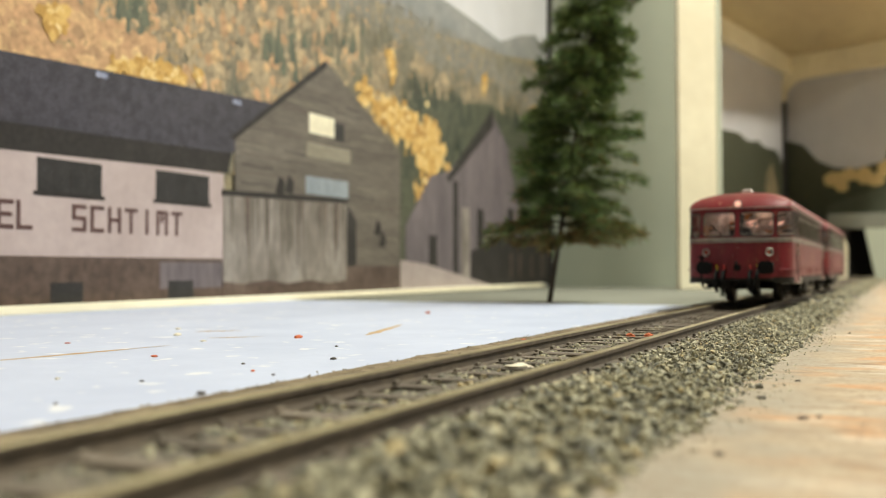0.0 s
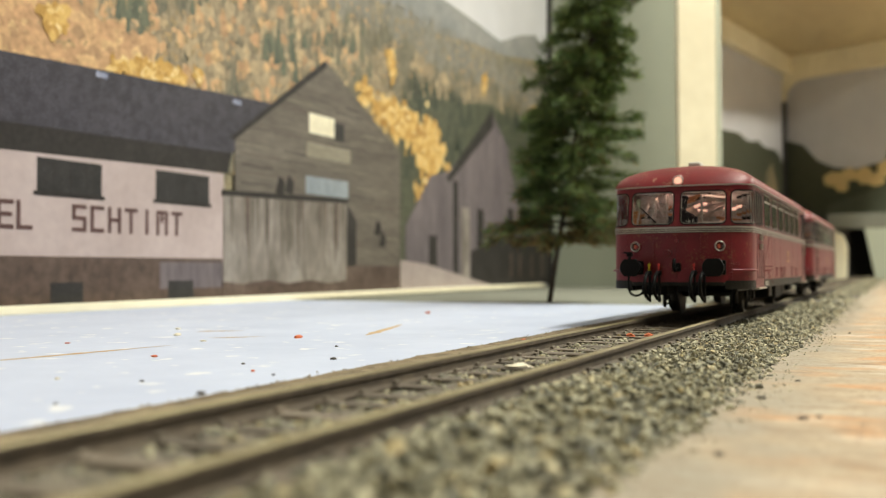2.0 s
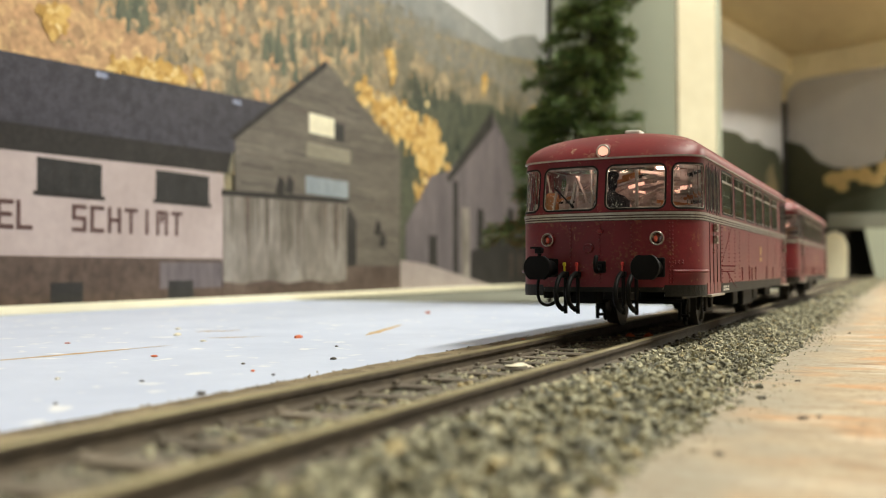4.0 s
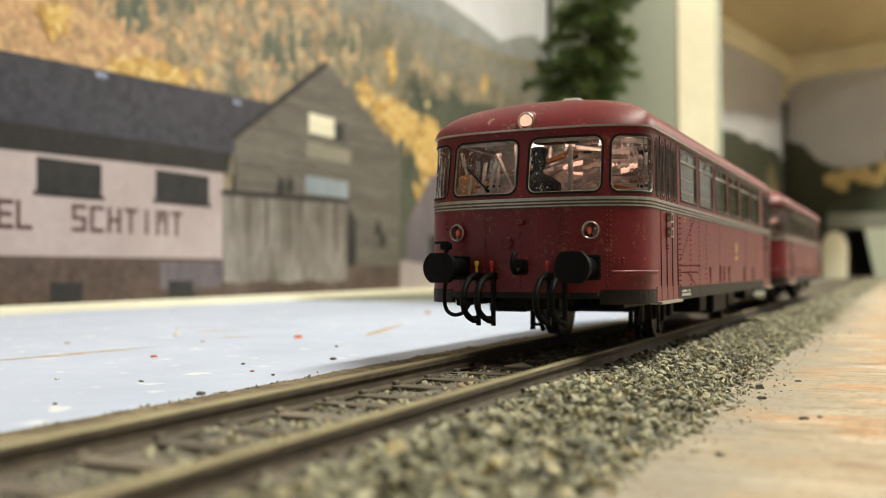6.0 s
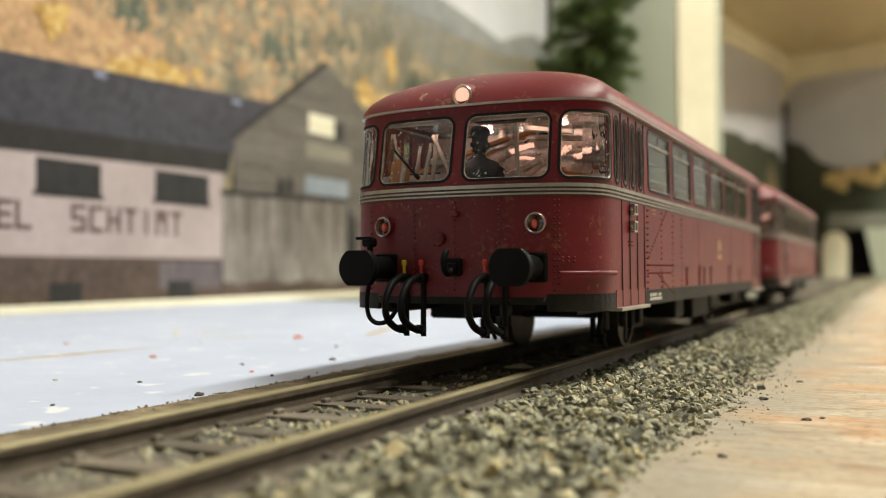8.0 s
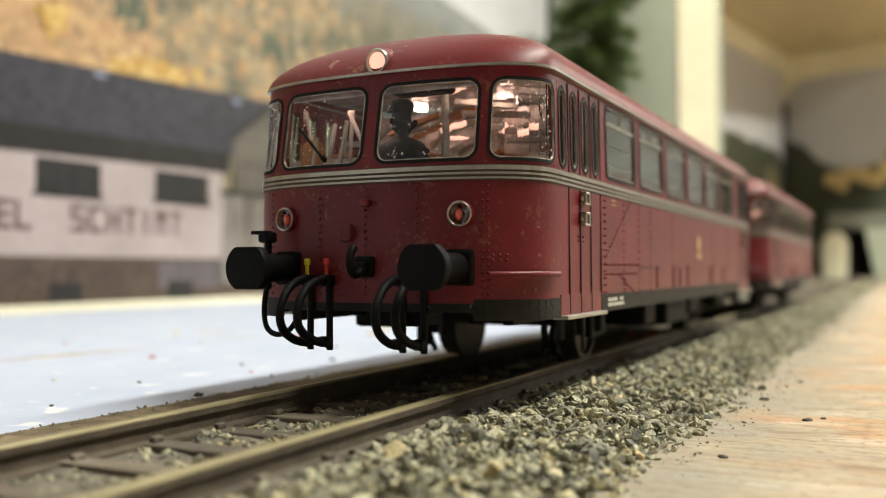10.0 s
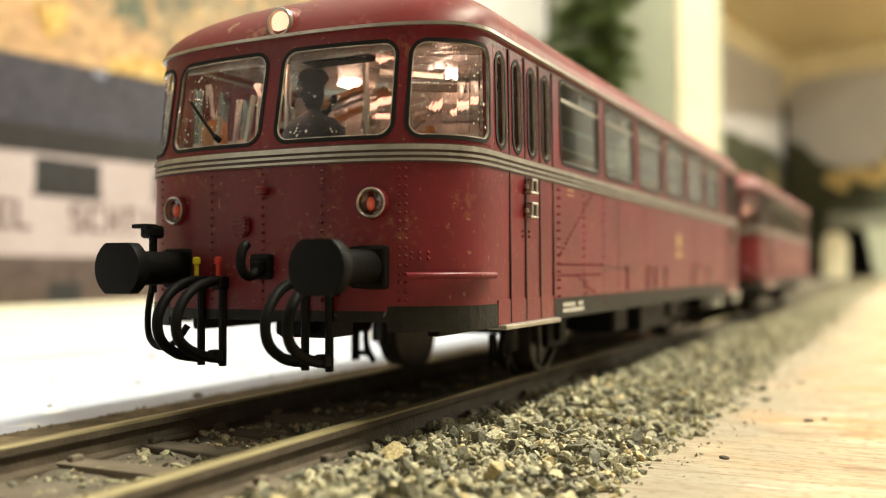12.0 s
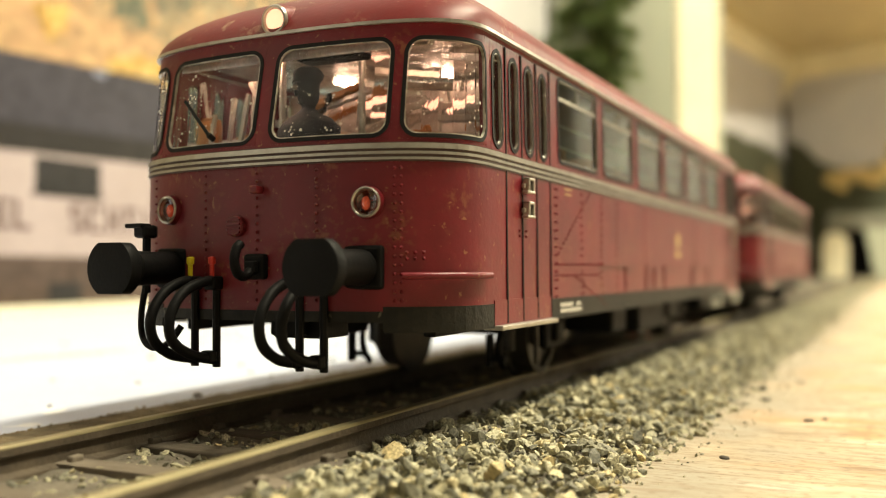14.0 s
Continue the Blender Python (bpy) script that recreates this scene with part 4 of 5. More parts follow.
def sides(car):
    """Doors, handles, steps, rivets and lettering of both long sides."""
    for sgn in (1, -1):
        for y0, y1 in ((DOOR0, DOOR1), (Y0 + Y1 - DOOR1, Y0 + Y1 - DOOR0)):
            def bandy(a, b, z0, z1, o0, o1):
                p, q = sorted((sgn * s_at_y(a), sgn * s_at_y(b)))
                return band(p, q, z0, z1, o0, o1)
            leafw = (y1 - y0) / 4
            door = part("folding_door", bandy(y0 + .9, y1 - .1, FLOOR_Z - 0.1, FLOOR_Z + 2.1, -0.1, 0.09), RED, car, "red four-leaf folding door")
            for k in range(1, 5):
                y = y0 + k * leafw
                part("door_joint", bandy(y - .13, y + .13, FLOOR_Z, 32.6, -0.3, 0.13), RUBBER_AND_DARK, door, "dark joint")
            for z0, z1 in ((19.6, 21.1), (17.3, 18.85)):
                y = (y0 + y1) / 2
                bm = bmesh.new()
                for a, b, c, d in ((y - .5, y + 1.5, z0, z0 + .28), (y - .2, y + 1.2, z1 - .28, z1), (y + 1.0, y + 1.35, z0 + .1, z1), (y - .2, y + .1, z0 + .1, z1)):
                    box(bm, *(sorted((sgn * (W + .1), sgn * (W + .8)))), a, b, c, d, 0.1)
                box(bm, *(sorted((sgn * (W + .1), sgn * (W + .45)))), y - .55, y - .15, z0 + .5, z0 + .95, 0.1)
                part("door_handle", bm, SILVER, door, "small chrome handle")
            part("door_step", block(*sorted((sgn * (W - 1.0), sgn * (W + 0.85))), y0 + .9, y1 - .1, FLOOR_Z - .55, FLOOR_Z - .1, 0.1), SILVER, door, "bare metal step")
        riv = bmesh.new()
        for y, st in ((25.8, .85), (26.4, .85), (34.7, .85), (42.4, .85), (49.1, .9), (63.5, .9), (99, .9), (117, .9), (127, .85)):
            for z in np.arange(9.7, 21.2, st):
                add_rivet(riv, 0, z, sgn * s_at_y(y))
        for z, y1 in ((13.0, 50), (11.85, 42)):
            for y in np.arange(25.9, y1, .95):
                add_rivet(riv, 0, z, sgn * s_at_y(y))
        for k in range(15):
            add_rivet(riv, 0, 14.2 + k * .5, sgn * s_at_y(26.8 + k * .8))
            add_rivet(riv, 0, 11.7 - k * .25, sgn * s_at_y(32.4 + k * .83))
        for z in (11.1, 10.5, 9.9):
            add_rivet(riv, 0, z, sgn * s_at_y(35.5))
        for y in (DOOR0 + 7.0, DOOR0 + 8.7):
            for z in (15.6, 16.1):
                add_rivet(riv, 0, z, sgn * s_at_y(y))
        tagged(part("side_rivets", riv, RED, car), kind="stuff")
        for y0, y1, z in ((42, 58, 13.0), (53, 57, 12.5), (64, 69, 12.8), (75, 86, 12.7), (96, 110, 12.8)):
            part("side_moulding", band(*sorted((sgn * s_at_y(y0), sgn * s_at_y(y1))), z - .12, z + .12, -.1, .22), RED, car)
        for y in (53, 64, 68.5, 75, 96, 110):
            part("side_moulding", band(*sorted((sgn * s_at_y(y), sgn * s_at_y(y + .3))), 9.7, 12.7, -.1, .15), RED, car)
        crest = part("crest", band(*sorted((sgn * s_at_y(83.6), sgn * s_at_y(86.4))), 15.9, 18.0, -.1, .05), GOLD, car, "small gold printed crest")
        part("number_bar", band(*sorted((sgn * s_at_y(83.0), sgn * s_at_y(87.0))), 14.3, 15.2, -.1, .05), GOLD, crest)
        for y, z in ((29.0, 20.9), (29.0, 20.35)):
            part("small_print", band(*sorted((sgn * s_at_y(y), sgn * s_at_y(y + 2.2))), z, z + .16, -.1, .04), GOLD, car)
        rnd = random.Random(3)
        for z in (8.75, 8.15):
            y = 27.3
            while y < 34:
                w = rnd.uniform(.25, .5)
                if not 31.3 < y < 32.2 or z < 8.5:
                    part("small_print", band(*sorted((sgn * s_at_y(y), sgn * s_at_y(y + w))), z - .2, z + .22, -.1, .10), WHITE_PRINT, car)
                y += w + rnd.uniform(.1, .2)


def cabin(car, lead):
    """What shows through the windows: floor, ceiling with lit tubes, partitions, seats, and the driver doll."""
    part("cabin_floor", block(-13.5, 13.5, 5, 148, 15.5, 16.5), CABIN, car)
    part("cabin_ceiling", block(-15, 15, 9, 144, 33.4, 34.0), CABIN, car)
    for x in (-6, 6):
        for k in range(3):
            part("ceiling_tube", block(x - 0.7, x + 0.7, 6.0 + k * 16, 8.2 + k * 16, 33.0, 33.3, 0.15), CABIN_GLOW, car, "glowing pinkish light tube")
    # glowing bars below the ceiling behind the driver stand in for the glazing's reflections
    for x0, z0, x1, z1, r in ((1.7, 29.0, 4.8, 29.8, .34), (2.5, 28.1, 4.9, 27.9, .24), (9.1, 28.3, 10.1, 29.3, .3), (11.1, 27.8, 13.6, 29.0, .32), (0.1, 30.1, 1.6, 30.35, .5), (3.0, 33.6, 5.1, 34.3, .45)):
        part("light_guide", tube(bmesh.new(), [(x0, 14, z0 - .4), ((x0 + x1) / 2, 14.1, (z0 + z1) / 2 - .3), (x1, 14.3, z1 - .4)], r, 8), STREAK_GLOW, car, "glowing pinkish bar standing in for a reflection", True)
    for y in (9.0, 25.5, 128, 144.0):
        for x0, x1 in ((-16.3, -4.5), (4.5, 16.3)):
            part("partition", block(x0, x1, y, y + .5, 16.5, 25.5 if y == 9.0 and x0 < 0 else 24.5 if y in (9.0, 144.0) else 29.5, .1), CABIN, car, "pale cabin partition")
    for x in (-4.5, 4.5):
        for y in (9.2, 25.7, 127, 143.5):
            part("grab_pole", tube(bmesh.new(), [(x, y, 16.5), (x, y, 33.4)], 0.35, 8), SILVER, car, "bright grab pole")
    # two glowing bars added out of sight to brighten the cab
    for x in (-7.5, 7.5):
        part("cab_light", block(x - 3, x + 3, 4.4, 5.6, 32.5, 32.9, 0.15), CABIN_GLOW, car, "hidden glowing bar added to brighten the cab")
    part("cab_rear_wall", block(-15.8, 15.8, 26.4, 26.9, 16.5, 33.0, .1), CABIN, car, "pale cab rear wall")
    rnd = random.Random(8)
    # tilted glossy clutter, added to make pale streaks and glints behind the glass
    for k in range(46):
        x, y, z = rnd.uniform(-14, 15), rnd.uniform(11, 25), rnd.uniform(22.5, 32)
        bm = block(-rnd.uniform(2, 4.5), rnd.uniform(2, 4.5), -.3, .3, -.35, .35, .1)
        bmesh.ops.transform(bm, matrix=pose(x * MM, y * MM, z * MM, rnd.uniform(-20, 20), rnd.uniform(-28, 10), rnd.uniform(-40, 40)), verts=bm.verts)
        part("rack_rail", bm, (SILVER, CABIN, SEAT, CABIN, GREY_BLACK)[k % 5], car, "glossy bar added for pale streaks and glints")
    # an added baffle keeps the glowing cab pieces out of view
    part("cab_header", block(-14, 14, 3.0, 3.6, 31.5, 33.6, .2), CABIN, car, "pale baffle added to hide the cab lights")
    for k in range(6):
        bm = block(-.25, .25, -.2, .2, -rnd.uniform(1.5, 4), rnd.uniform(1.5, 4), .08)
        bmesh.ops.transform(bm, matrix=pose(rnd.uniform(-13.5, -5) * MM, rnd.uniform(7, 8.4) * MM, rnd.uniform(24, 29) * MM, 0, rnd.uniform(-25, 25), rnd.uniform(-30, 30)), verts=bm.verts)
        part("rack_rail", bm, (SILVER, CABIN, CABIN)[k % 3], car, "glossy bar added for pale streaks and glints")
    part("sun_visor", block(-.2, 6.6, 4.2, 7.4, 31.5, 32.3, .35), BLACK, car, "dark sun visor")
    part("control_desk", block(2, 12, 3.6, 6.5, 16.5, 22.8, .4), BLACK, car, "dark driver's desk")
    for i in range(9):
        for x0, x1 in ((-15.5, -5.5), (5.5, 15.5)):
            y = 31 + i * 11
            bm = block(x0, x1, y, y + 4.2, 16.5, 20.0, .5)
            box(bm, x0, x1, y + 3.6, y + 5.0, 19.5, 26.2, .6)
            part("seat", bm, SEAT, car, "tan seat bench")
    part("seat", box(block(-14, -10.6, 5.2, 8.6, 16.5, 20.5, .5), -13.9, -10.9, 7.0, 8.4, 20, 27.6, .9), SEAT, car, "tan seat bench")


def driver_doll():
    """A plain painted figure."""
    bm = bmesh.new()
    lathe(bm, [(15.5, 2.2), (18, 2.6), (21, 2.55), (23.4, 3.05), (24.4, 2.95), (25.3, 2.2), (25.9, 1.0), (26.3, .68), (26.6, .66), (27.0, .86), (27.7, .96), (28.4, .95), (28.7, 1.0), (28.95, 1.2), (29.4, 1.3), (29.8, 1.15), (30.1, .75), (30.2, .3)], 20,
          Matrix.Rotation(math.pi / 2, 4, "X"))
    for v in bm.verts:
        if v.co.z < 25.5 * MM:
            v.co.x *= 1.16
            v.co.y *= .72
        elif v.co.z > 26.5 * MM:
            v.co.x *= .92
            v.co.y *= 1.12
    box(bm, -.7, .7, -1.5, -.5, 28.6, 28.82, .1)
    box(bm, -.22, .22, -1.3, -.8, 27.4, 28.0, .12)
    box(bm, -.6, .6, -1.0, .2, 26.75, 27.1, .15)
    for v in bm.verts:
        if v.co.z > 26.4 * MM:
            v.co = Matrix.Rotation(radians(-40), 4, "Z") @ v.co
    for x in (-3.0, 3.0):
        tube(bm, curve_path([(x, 0, 24.3), (x * 1.12, -1.0, 21.6), (x * .9, -3.0, 21.2)]), .75, 8)
    return part("driver_doll", bm, DOLL, None, "", True)


def underframe(car):
    """Springs, axle boxes and black gear under the floor."""
    for y in (41.5, 111.7):
        for x in (-11.6, 11.6):
            gear = part("axle_guard", box(box(bmesh.new(), x - .5, x + .5, y - 3.4, y + 3.4, 3.2, 8.2, .3), x - 1.0, x + 1.2, y - 1.3, y + 1.3, 3.9, 6.4, .4), BLACK, car, "black axle guard with a leaf spring")
            bm = bmesh.new()
            for k in range(4):
                box(bm, x - .45, x + .75, y - 6.5 + k * 1.2, y + 6.5 - k * 1.2, 7.4 - k * .42, 7.75 - k * .42, .1)
            part("leaf_spring", bm, BLACK, gear)
            part("brake_shoe", box(block(x - 3.4, x - 2.4, y - 6.9, y - 5.6, 3.0, 7.5, .3) if x > 0 else block(x + 2.4, x + 3.4, y - 6.9, y - 5.6, 3.0, 7.5, .3), x - .25, x + .25, y - 5.8, y - 5.3, 1.6, 7.5, .1), STEEL, gear)
    for sgn in (-1, 1):
        for y, d in ((30.5, 1), (122.7, -1)):
            pipe = part("sand_pipe", tube(bmesh.new(), curve_path([(sgn * 9, y + 4 * d, 8.1), (sgn * 9, y + 1.5 * d, 5.6), (sgn * 8.8, y + 1.0 * d, 3.4), (sgn * 8.8, y + 2.6 * d, 1.4)]), .4, 8), BLACK, car, "black sand pipe", True)
            part("bracket", box(block(sgn * 9 - .9, sgn * 9 + .9, y, y + 1.0, 2.2, 2.8, .1), sgn * 9 - 1.3, sgn * 9 - .7, y - .2, y + 1.1, 1.6, 5.2, .15), BLACK, pipe)
    for x0, x1, y0, y1, z0 in ((8, 15, 56, 63, 4.0), (8.5, 15.5, 68, 84, 3.4), (9, 15, 89, 98, 4.4), (-15, -8, 55, 70, 3.8), (-15, -8.5, 74, 90, 4.2), (-6, 6, 52, 102, 4.4), (7, 14, 122, 134, 4.6), (-14, -7, 20, 30, 5.2)):
        part("underfloor_box", block(x0, x1, y0, y1, z0, 8.2, .5), BLACK, car, "dark underfloor equipment box")
    for sgn in (-1, 1):
        part("sole_bar", block(sgn * 13 - .6, sgn * 13 + .6, 6, 147, 6.7, 8.0, .2), BLACK, car)


def wheelset(car, y):
    bm = lathe(bmesh.new(), [(-12, .6), (12, .6)], 10)
    for s in (-1, 1):
        lathe(bm, [(s * 7.2, 5.6), (s * 7.7, 5.62), (s * 7.9, 5.1), (s * 10.2, 5.0), (s * 10.25, 4.4), (s * 9.6, 4.2), (s * 9.5, 1.9), (s * 10.1, 1.7), (s * 10.3, .7)], 28)
    bmesh.ops.transform(bm, matrix=Matrix.Rotation(-math.pi / 2, 4, "Z"), verts=bm.verts)
    ob = part("wheelset", bm, STEEL, car, "dark steel wheels on an axle", True)
    ob.matrix_basis = pose(0, y * MM, 5.05 * MM)
    return ob


def roof_details(car):
    vent = part("roof_vent", block(-1.7, 1.7, 23, 27.5, 38.8, 41.5, .5), WHITE_PRINT, car, "pale grey roof vent")
    part("roof_seam", prism(bmesh.new(), [(-.2, 39.3), (.2, 39.3), (.2, 39.95), (-.2, 39.95)], "y", 30, 120), ROOF_RED, car)


car_a = railcar(True)
roof_details(car_a)
lean_ends(car_a)
GAP = 182.0
car_b = copy_thing(car_a, pose(0, GAP * MM, RAIL * MM))
WHEELS = [(car, y, wheelset(car, y)) for car in (car_a, car_b) for y in (41.5, 111.7)]
doll = tagged(driver_doll(), "plain dark blue miniature driver figure seated in the cab", "figurine")

# ---- track and ballast ----
def railway_track():
    track = empty("railway_track", pose(0, 0, 0), "straight model railway track with brass-worn rails on brown sleepers", "railway track")
    for side in (-1, 1):
        bm = bmesh.new()
        c = 8.7 * side
        web = [(c - 1.05, 2.0), (c + 1.05, 2.0), (c + 1.0, 2.25), (c + 0.3, 2.5), (c + 0.26, 3.6), (c + 0.55, 3.75), (c - 0.55, 3.75), (c - 0.26, 3.6), (c - 0.3, 2.5), (c - 1.0, 2.25)]
        prism(bm, web, "y", -400, 1560)
        rail = part("rail", bm, RAIL_SIDE, track, "rusty brown model rail with a shiny head")
        bm = bmesh.new()
        side_face = [(c - 0.56, 3.74), (c + 0.56, 3.74), (c + 0.56, 4.26), (c - 0.56, 4.26)]
        part("railhead_side", prism(bmesh.new(), side_face, "y", -400, 1560), RAIL_SIDE, rail, "rusty side of the railhead")
        head = [(c - 0.55, 4.27), (c + 0.55, 4.27), (c + 0.53, 4.36), (c + 0.40, 4.5), (c - 0.40, 4.5), (c - 0.53, 4.36)]
        prism(bm, head, "y", -400, 1560)
        part("railhead", bm, RAIL_TOP, rail, "brass-coloured worn railhead")
    rnd = random.Random(4)
    meshes = []
    for k in range(3):
        bm = block(-15, 15, -1.35, 1.35, 0.3, 2.45, 0.22)
        for v in bm.verts:
            v.co += Vector((rnd.uniform(-.3, .3), rnd.uniform(-.12, .12), rnd.uniform(-.1, .05))) * MM
        for c in (-8.7, 8.7):
            for o in (-1, 1):
                box(bm, c + o * 1.25 - 0.35, c + o * 1.25 + 0.35, -0.6, 0.6, 2.3, 2.9, 0.18)
        me = bpy.data.meshes.new("sleeper")
        bm.to_mesh(me)
        bm.free()
        me.materials.append(SLEEPER)
        meshes.append(me)
    for k in range(190):
        ob = new("sleeper", rnd.choice(meshes))
        ob.parent = track
        ob.matrix_basis = pose(rnd.uniform(-.3, .3) * MM, (-40 + k * 8.5 + rnd.uniform(-.3, .3)) * MM, rnd.uniform(-.1, .05) * MM, 0, 0, rnd.uniform(-1, 1))
    return track


def bed_height(x, y):
    """The lie of the grit bed across the track."""
    n = noise.noise(Vector((x * 0.35, y * 0.35, 0))) * 0.45 + noise.noise(Vector((x * 0.09, y * 0.06, 3))) * 0.4
    if x < -18:
        h = 1.25
    elif x < 15:
        h = 1.6 + 0.42 * min(max((270 - y) / 90, 0), 1) if abs(x) < 8 else 1.95 if x > 0 else 1.45
    else:
        h = 1.8 - 2.2 * ((x - 15) / 15.5) ** 1.2
    return max(h + n * (0.6 if x < -16 else 1.0), -0.3 if x > 24 else 0.2)


def ballast_bed():
    xs = list(np.arange(-26.6, 31.5, 0.9))
    ys = list(np.arange(-60, 330, 0.9)) + list(np.arange(330, 1551, 6.0))
    verts = [(x * MM, y * MM, bed_height(x + 1.2 * noise.noise(Vector((0, y * 0.1, 9))), y) * MM) for y in ys for x in xs]
    n = len(xs)
    faces = [(j * n + i, j * n + i + 1, (j + 1) * n + i + 1, (j + 1) * n + i) for j in range(len(ys) - 1) for i in range(n - 1)]
    me = bpy.data.meshes.new("ballast_bed")
    me.from_pydata(verts, [], faces)
    me.materials.append(GRIT)
    me.shade_smooth()
    return tagged(new("ballast_bed", me), "dusty grey-brown grit bed under the track", "ballast", kind="stuff")


def stones(name, material, label, spots, seed, fine=1):
    """Many angular stones in one mesh; spots gives x, y, z and size in millimetres."""
    rnd = np.random.RandomState(seed)
    bm = bmesh.new()
    bmesh.ops.create_icosphere(bm, subdivisions=fine, radius=1)
    base = np.array([v.co[:] for v in bm.verts])
    tri = np.array([[v.index for v in f.verts] for f in bm.faces])
    bm.free()
    verts, faces = [], []
    for k, (x, y, z, r) in enumerate(spots):
        cuts = rnd.normal(size=(7, 3))
        cuts /= np.linalg.norm(cuts, axis=1)[:, None]
        p = base * (1 + rnd.uniform(-.1, .1, (len(base), 1)) * (1 if fine > 1 else 2.5))
        for c in cuts:
            over = np.maximum(p @ c - rnd.uniform(.22, .62), 0)
            p = p - over[:, None] * c
        p = p * rnd.uniform(.7, 1.85, 3) * [1, 1, .72] * r
        a, b = rnd.uniform(0, math.tau), rnd.uniform(-.7, .7)
        m = np.array(Euler((b, rnd.uniform(-.7, .7), a)).to_matrix())
        verts.append((p @ m.T + [x, y, z]) * MM)
        faces.append(tri + k * len(base))
    me = bpy.data.meshes.new(name)
    me.from_pydata(np.concatenate(verts).tolist(), [], np.concatenate(faces).tolist())
    me.materials.append(material)
    return tagged(new(name, me), label, "ballast", kind="stuff")




def edge_strip():
    """A ragged strip of brown dirt between the painted board and the track."""
    ys = list(np.arange(-60, 420, 1.0)) + list(np.arange(420, 1500, 8.0))
    verts, n = [], 9
    for y in ys:
        left = -27.2 + 0.9 * noise.noise(Vector((0, y * .11, 4))) + .5 * noise.noise(Vector((0, y * .6, 7)))
        for i in range(n):
            x = left + (-11.0 - left) * i / (n - 1)
            z = 1.52 + (0 if i == 0 else .16 + .22 * noise.noise(Vector((x * .7, y * .7, 2)))) - (.35 if i == n - 1 else 0)
            verts.append((x * MM, y * MM, max(z, 1.53 if x < -25.5 else 1.2) * MM))
    faces = [(j * n + i, j * n + i + 1, (j + 1) * n + i + 1, (j + 1) * n + i) for j in range(len(ys) - 1) for i in range(n - 1)]
    me = bpy.data.meshes.new("dirt_strip")
    me.from_pydata(verts, [], faces)
    me.materials.append(BROWN_EDGE)
    me.shade_smooth()
    return tagged(new("dirt_strip", me), "ragged strip of brown dirt beside the track", "dirt", kind="stuff")


railway_track()
ballast_bed()
edge_strip()
rs = np.random.RandomState(7)
spots = []
while len(spots) < 23000:
    y = rs.uniform(30, 420) if len(spots) < 19500 else rs.uniform(420, 1540)
    x = rs.uniform(10.2, 31.5 + 1.5 * math.sin(y * 0.06))
    keep = 1.0 if x < 25 else max(0.0, 1 - (x - 25) / 7.5)
    if x < 14.5:
        keep = 0.8
    if rs.rand() > keep:
        continue
    r = 0.2 + (0.5 if y < 120 else 0.4) * rs.rand() ** 1.9 * (1.0 if y < 420 else 2.4)
    lift = rs.uniform(-0.1, 0.9) * (1 if 13 < x < 27 else 0.35)
    spots.append((x, y, bed_height(x, y) + r * 0.25 + lift, r))
for _ in range(5200):
    x, y = rs.uniform(10, 30), rs.uniform(35, 300)
    r = rs.uniform(.14, .32)
    spots.append((x, y, bed_height(x, y) + r * .3 + rs.uniform(0, .75) * (1 if 13 < x < 25 else .3), r))
stones("ballast", STONE, "loose grey-beige ballast stones beside the rails", [p for p in spots if p[1] >= 170], 1)
stones("near_ballast", STONE, "loose grey-beige ballast stones beside the rails", [p for p in spots if p[1] < 170], 8, 2)
spots = []
while len(spots) < 8400:
    y = rs.uniform(-20, 420) if len(spots) < 7200 else rs.uniform(420, 1500)
    x = rs.uniform(-7.2, 7.2) if rs.rand() < .72 else rs.uniform(-14, -10.2)
    r = 0.14 + 0.42 * rs.rand() ** 1.6
    gap = abs(((y + 40) / 8.5 + 0.5) % 1 - 0.5) > 0.17
    if not gap and rs.rand() < (0.7 if y < 230 else 0.9):
        continue
    spots.append((x, y, bed_height(x, y) + r * 0.2, r))
stones("track_ballast", STONE, "small dusty stones between the sleepers", spots, 2)
spots = [(rs.normal(-26.4, .8) if rs.rand() < .35 else rs.uniform(-26, -11), rs.uniform(20, 400), 1.6, 0.06 + .2 * rs.rand() ** 2) for _ in range(2600)]
stones("edge_crumbs", BROWN_EDGE, "brown crumbs along the edge of the painted board", spots, 3)
spots = [(26 + 9 * rs.rand() ** 3 + 1.5 * math.sin(y * .06), y, 0.05, 0.08 + 0.22 * rs.rand() ** 2) for y in rs.uniform(40, 520, 3600)]
stones("board_grit", STONE, "fine grit strewn on the raw board beside the ballast", spots, 5)

# ---- the far corner ----
left_wall = panel_wall("wall_far_left", -123, 1700, 79.2, -520, 0, 376, "printed sky and dark woods on the far left panel")
flat("dark_woods", [(-330, 4), (0, 4), (0, 190), (-22, 192), (-40, 208), (-70, 214), (-110, 212), (-150, 220), (-190, 214), (-240, 222), (-330, 218)], .4, P_DARK, left_wall, "dark printed woods")
flat("ochre_bush", [(-120, 60), (-60, 60), (-55, 150), (-80, 190), (-110, 170)], .6, P_HILL, left_wall)
back_wall = panel_wall("wall_far_back", -123, 1700, -21.4, 0, 620, 376, "printed sky, dark woods and autumn bushes on the far back panel")
flat("dark_woods", [(0, 4), (400, 4), (400, 260), (195, 262), (178, 225), (165, 186), (120, 178), (85, 182), (55, 196), (30, 225), (0, 236)], .4, P_DARK, back_wall, "dark printed woods")
flat("brown_bank", [(70, 4), (400, 4), (400, 150), (180, 150), (120, 135), (70, 120)], .55, P_GROVE, back_wall)
bushes = random.Random(5)
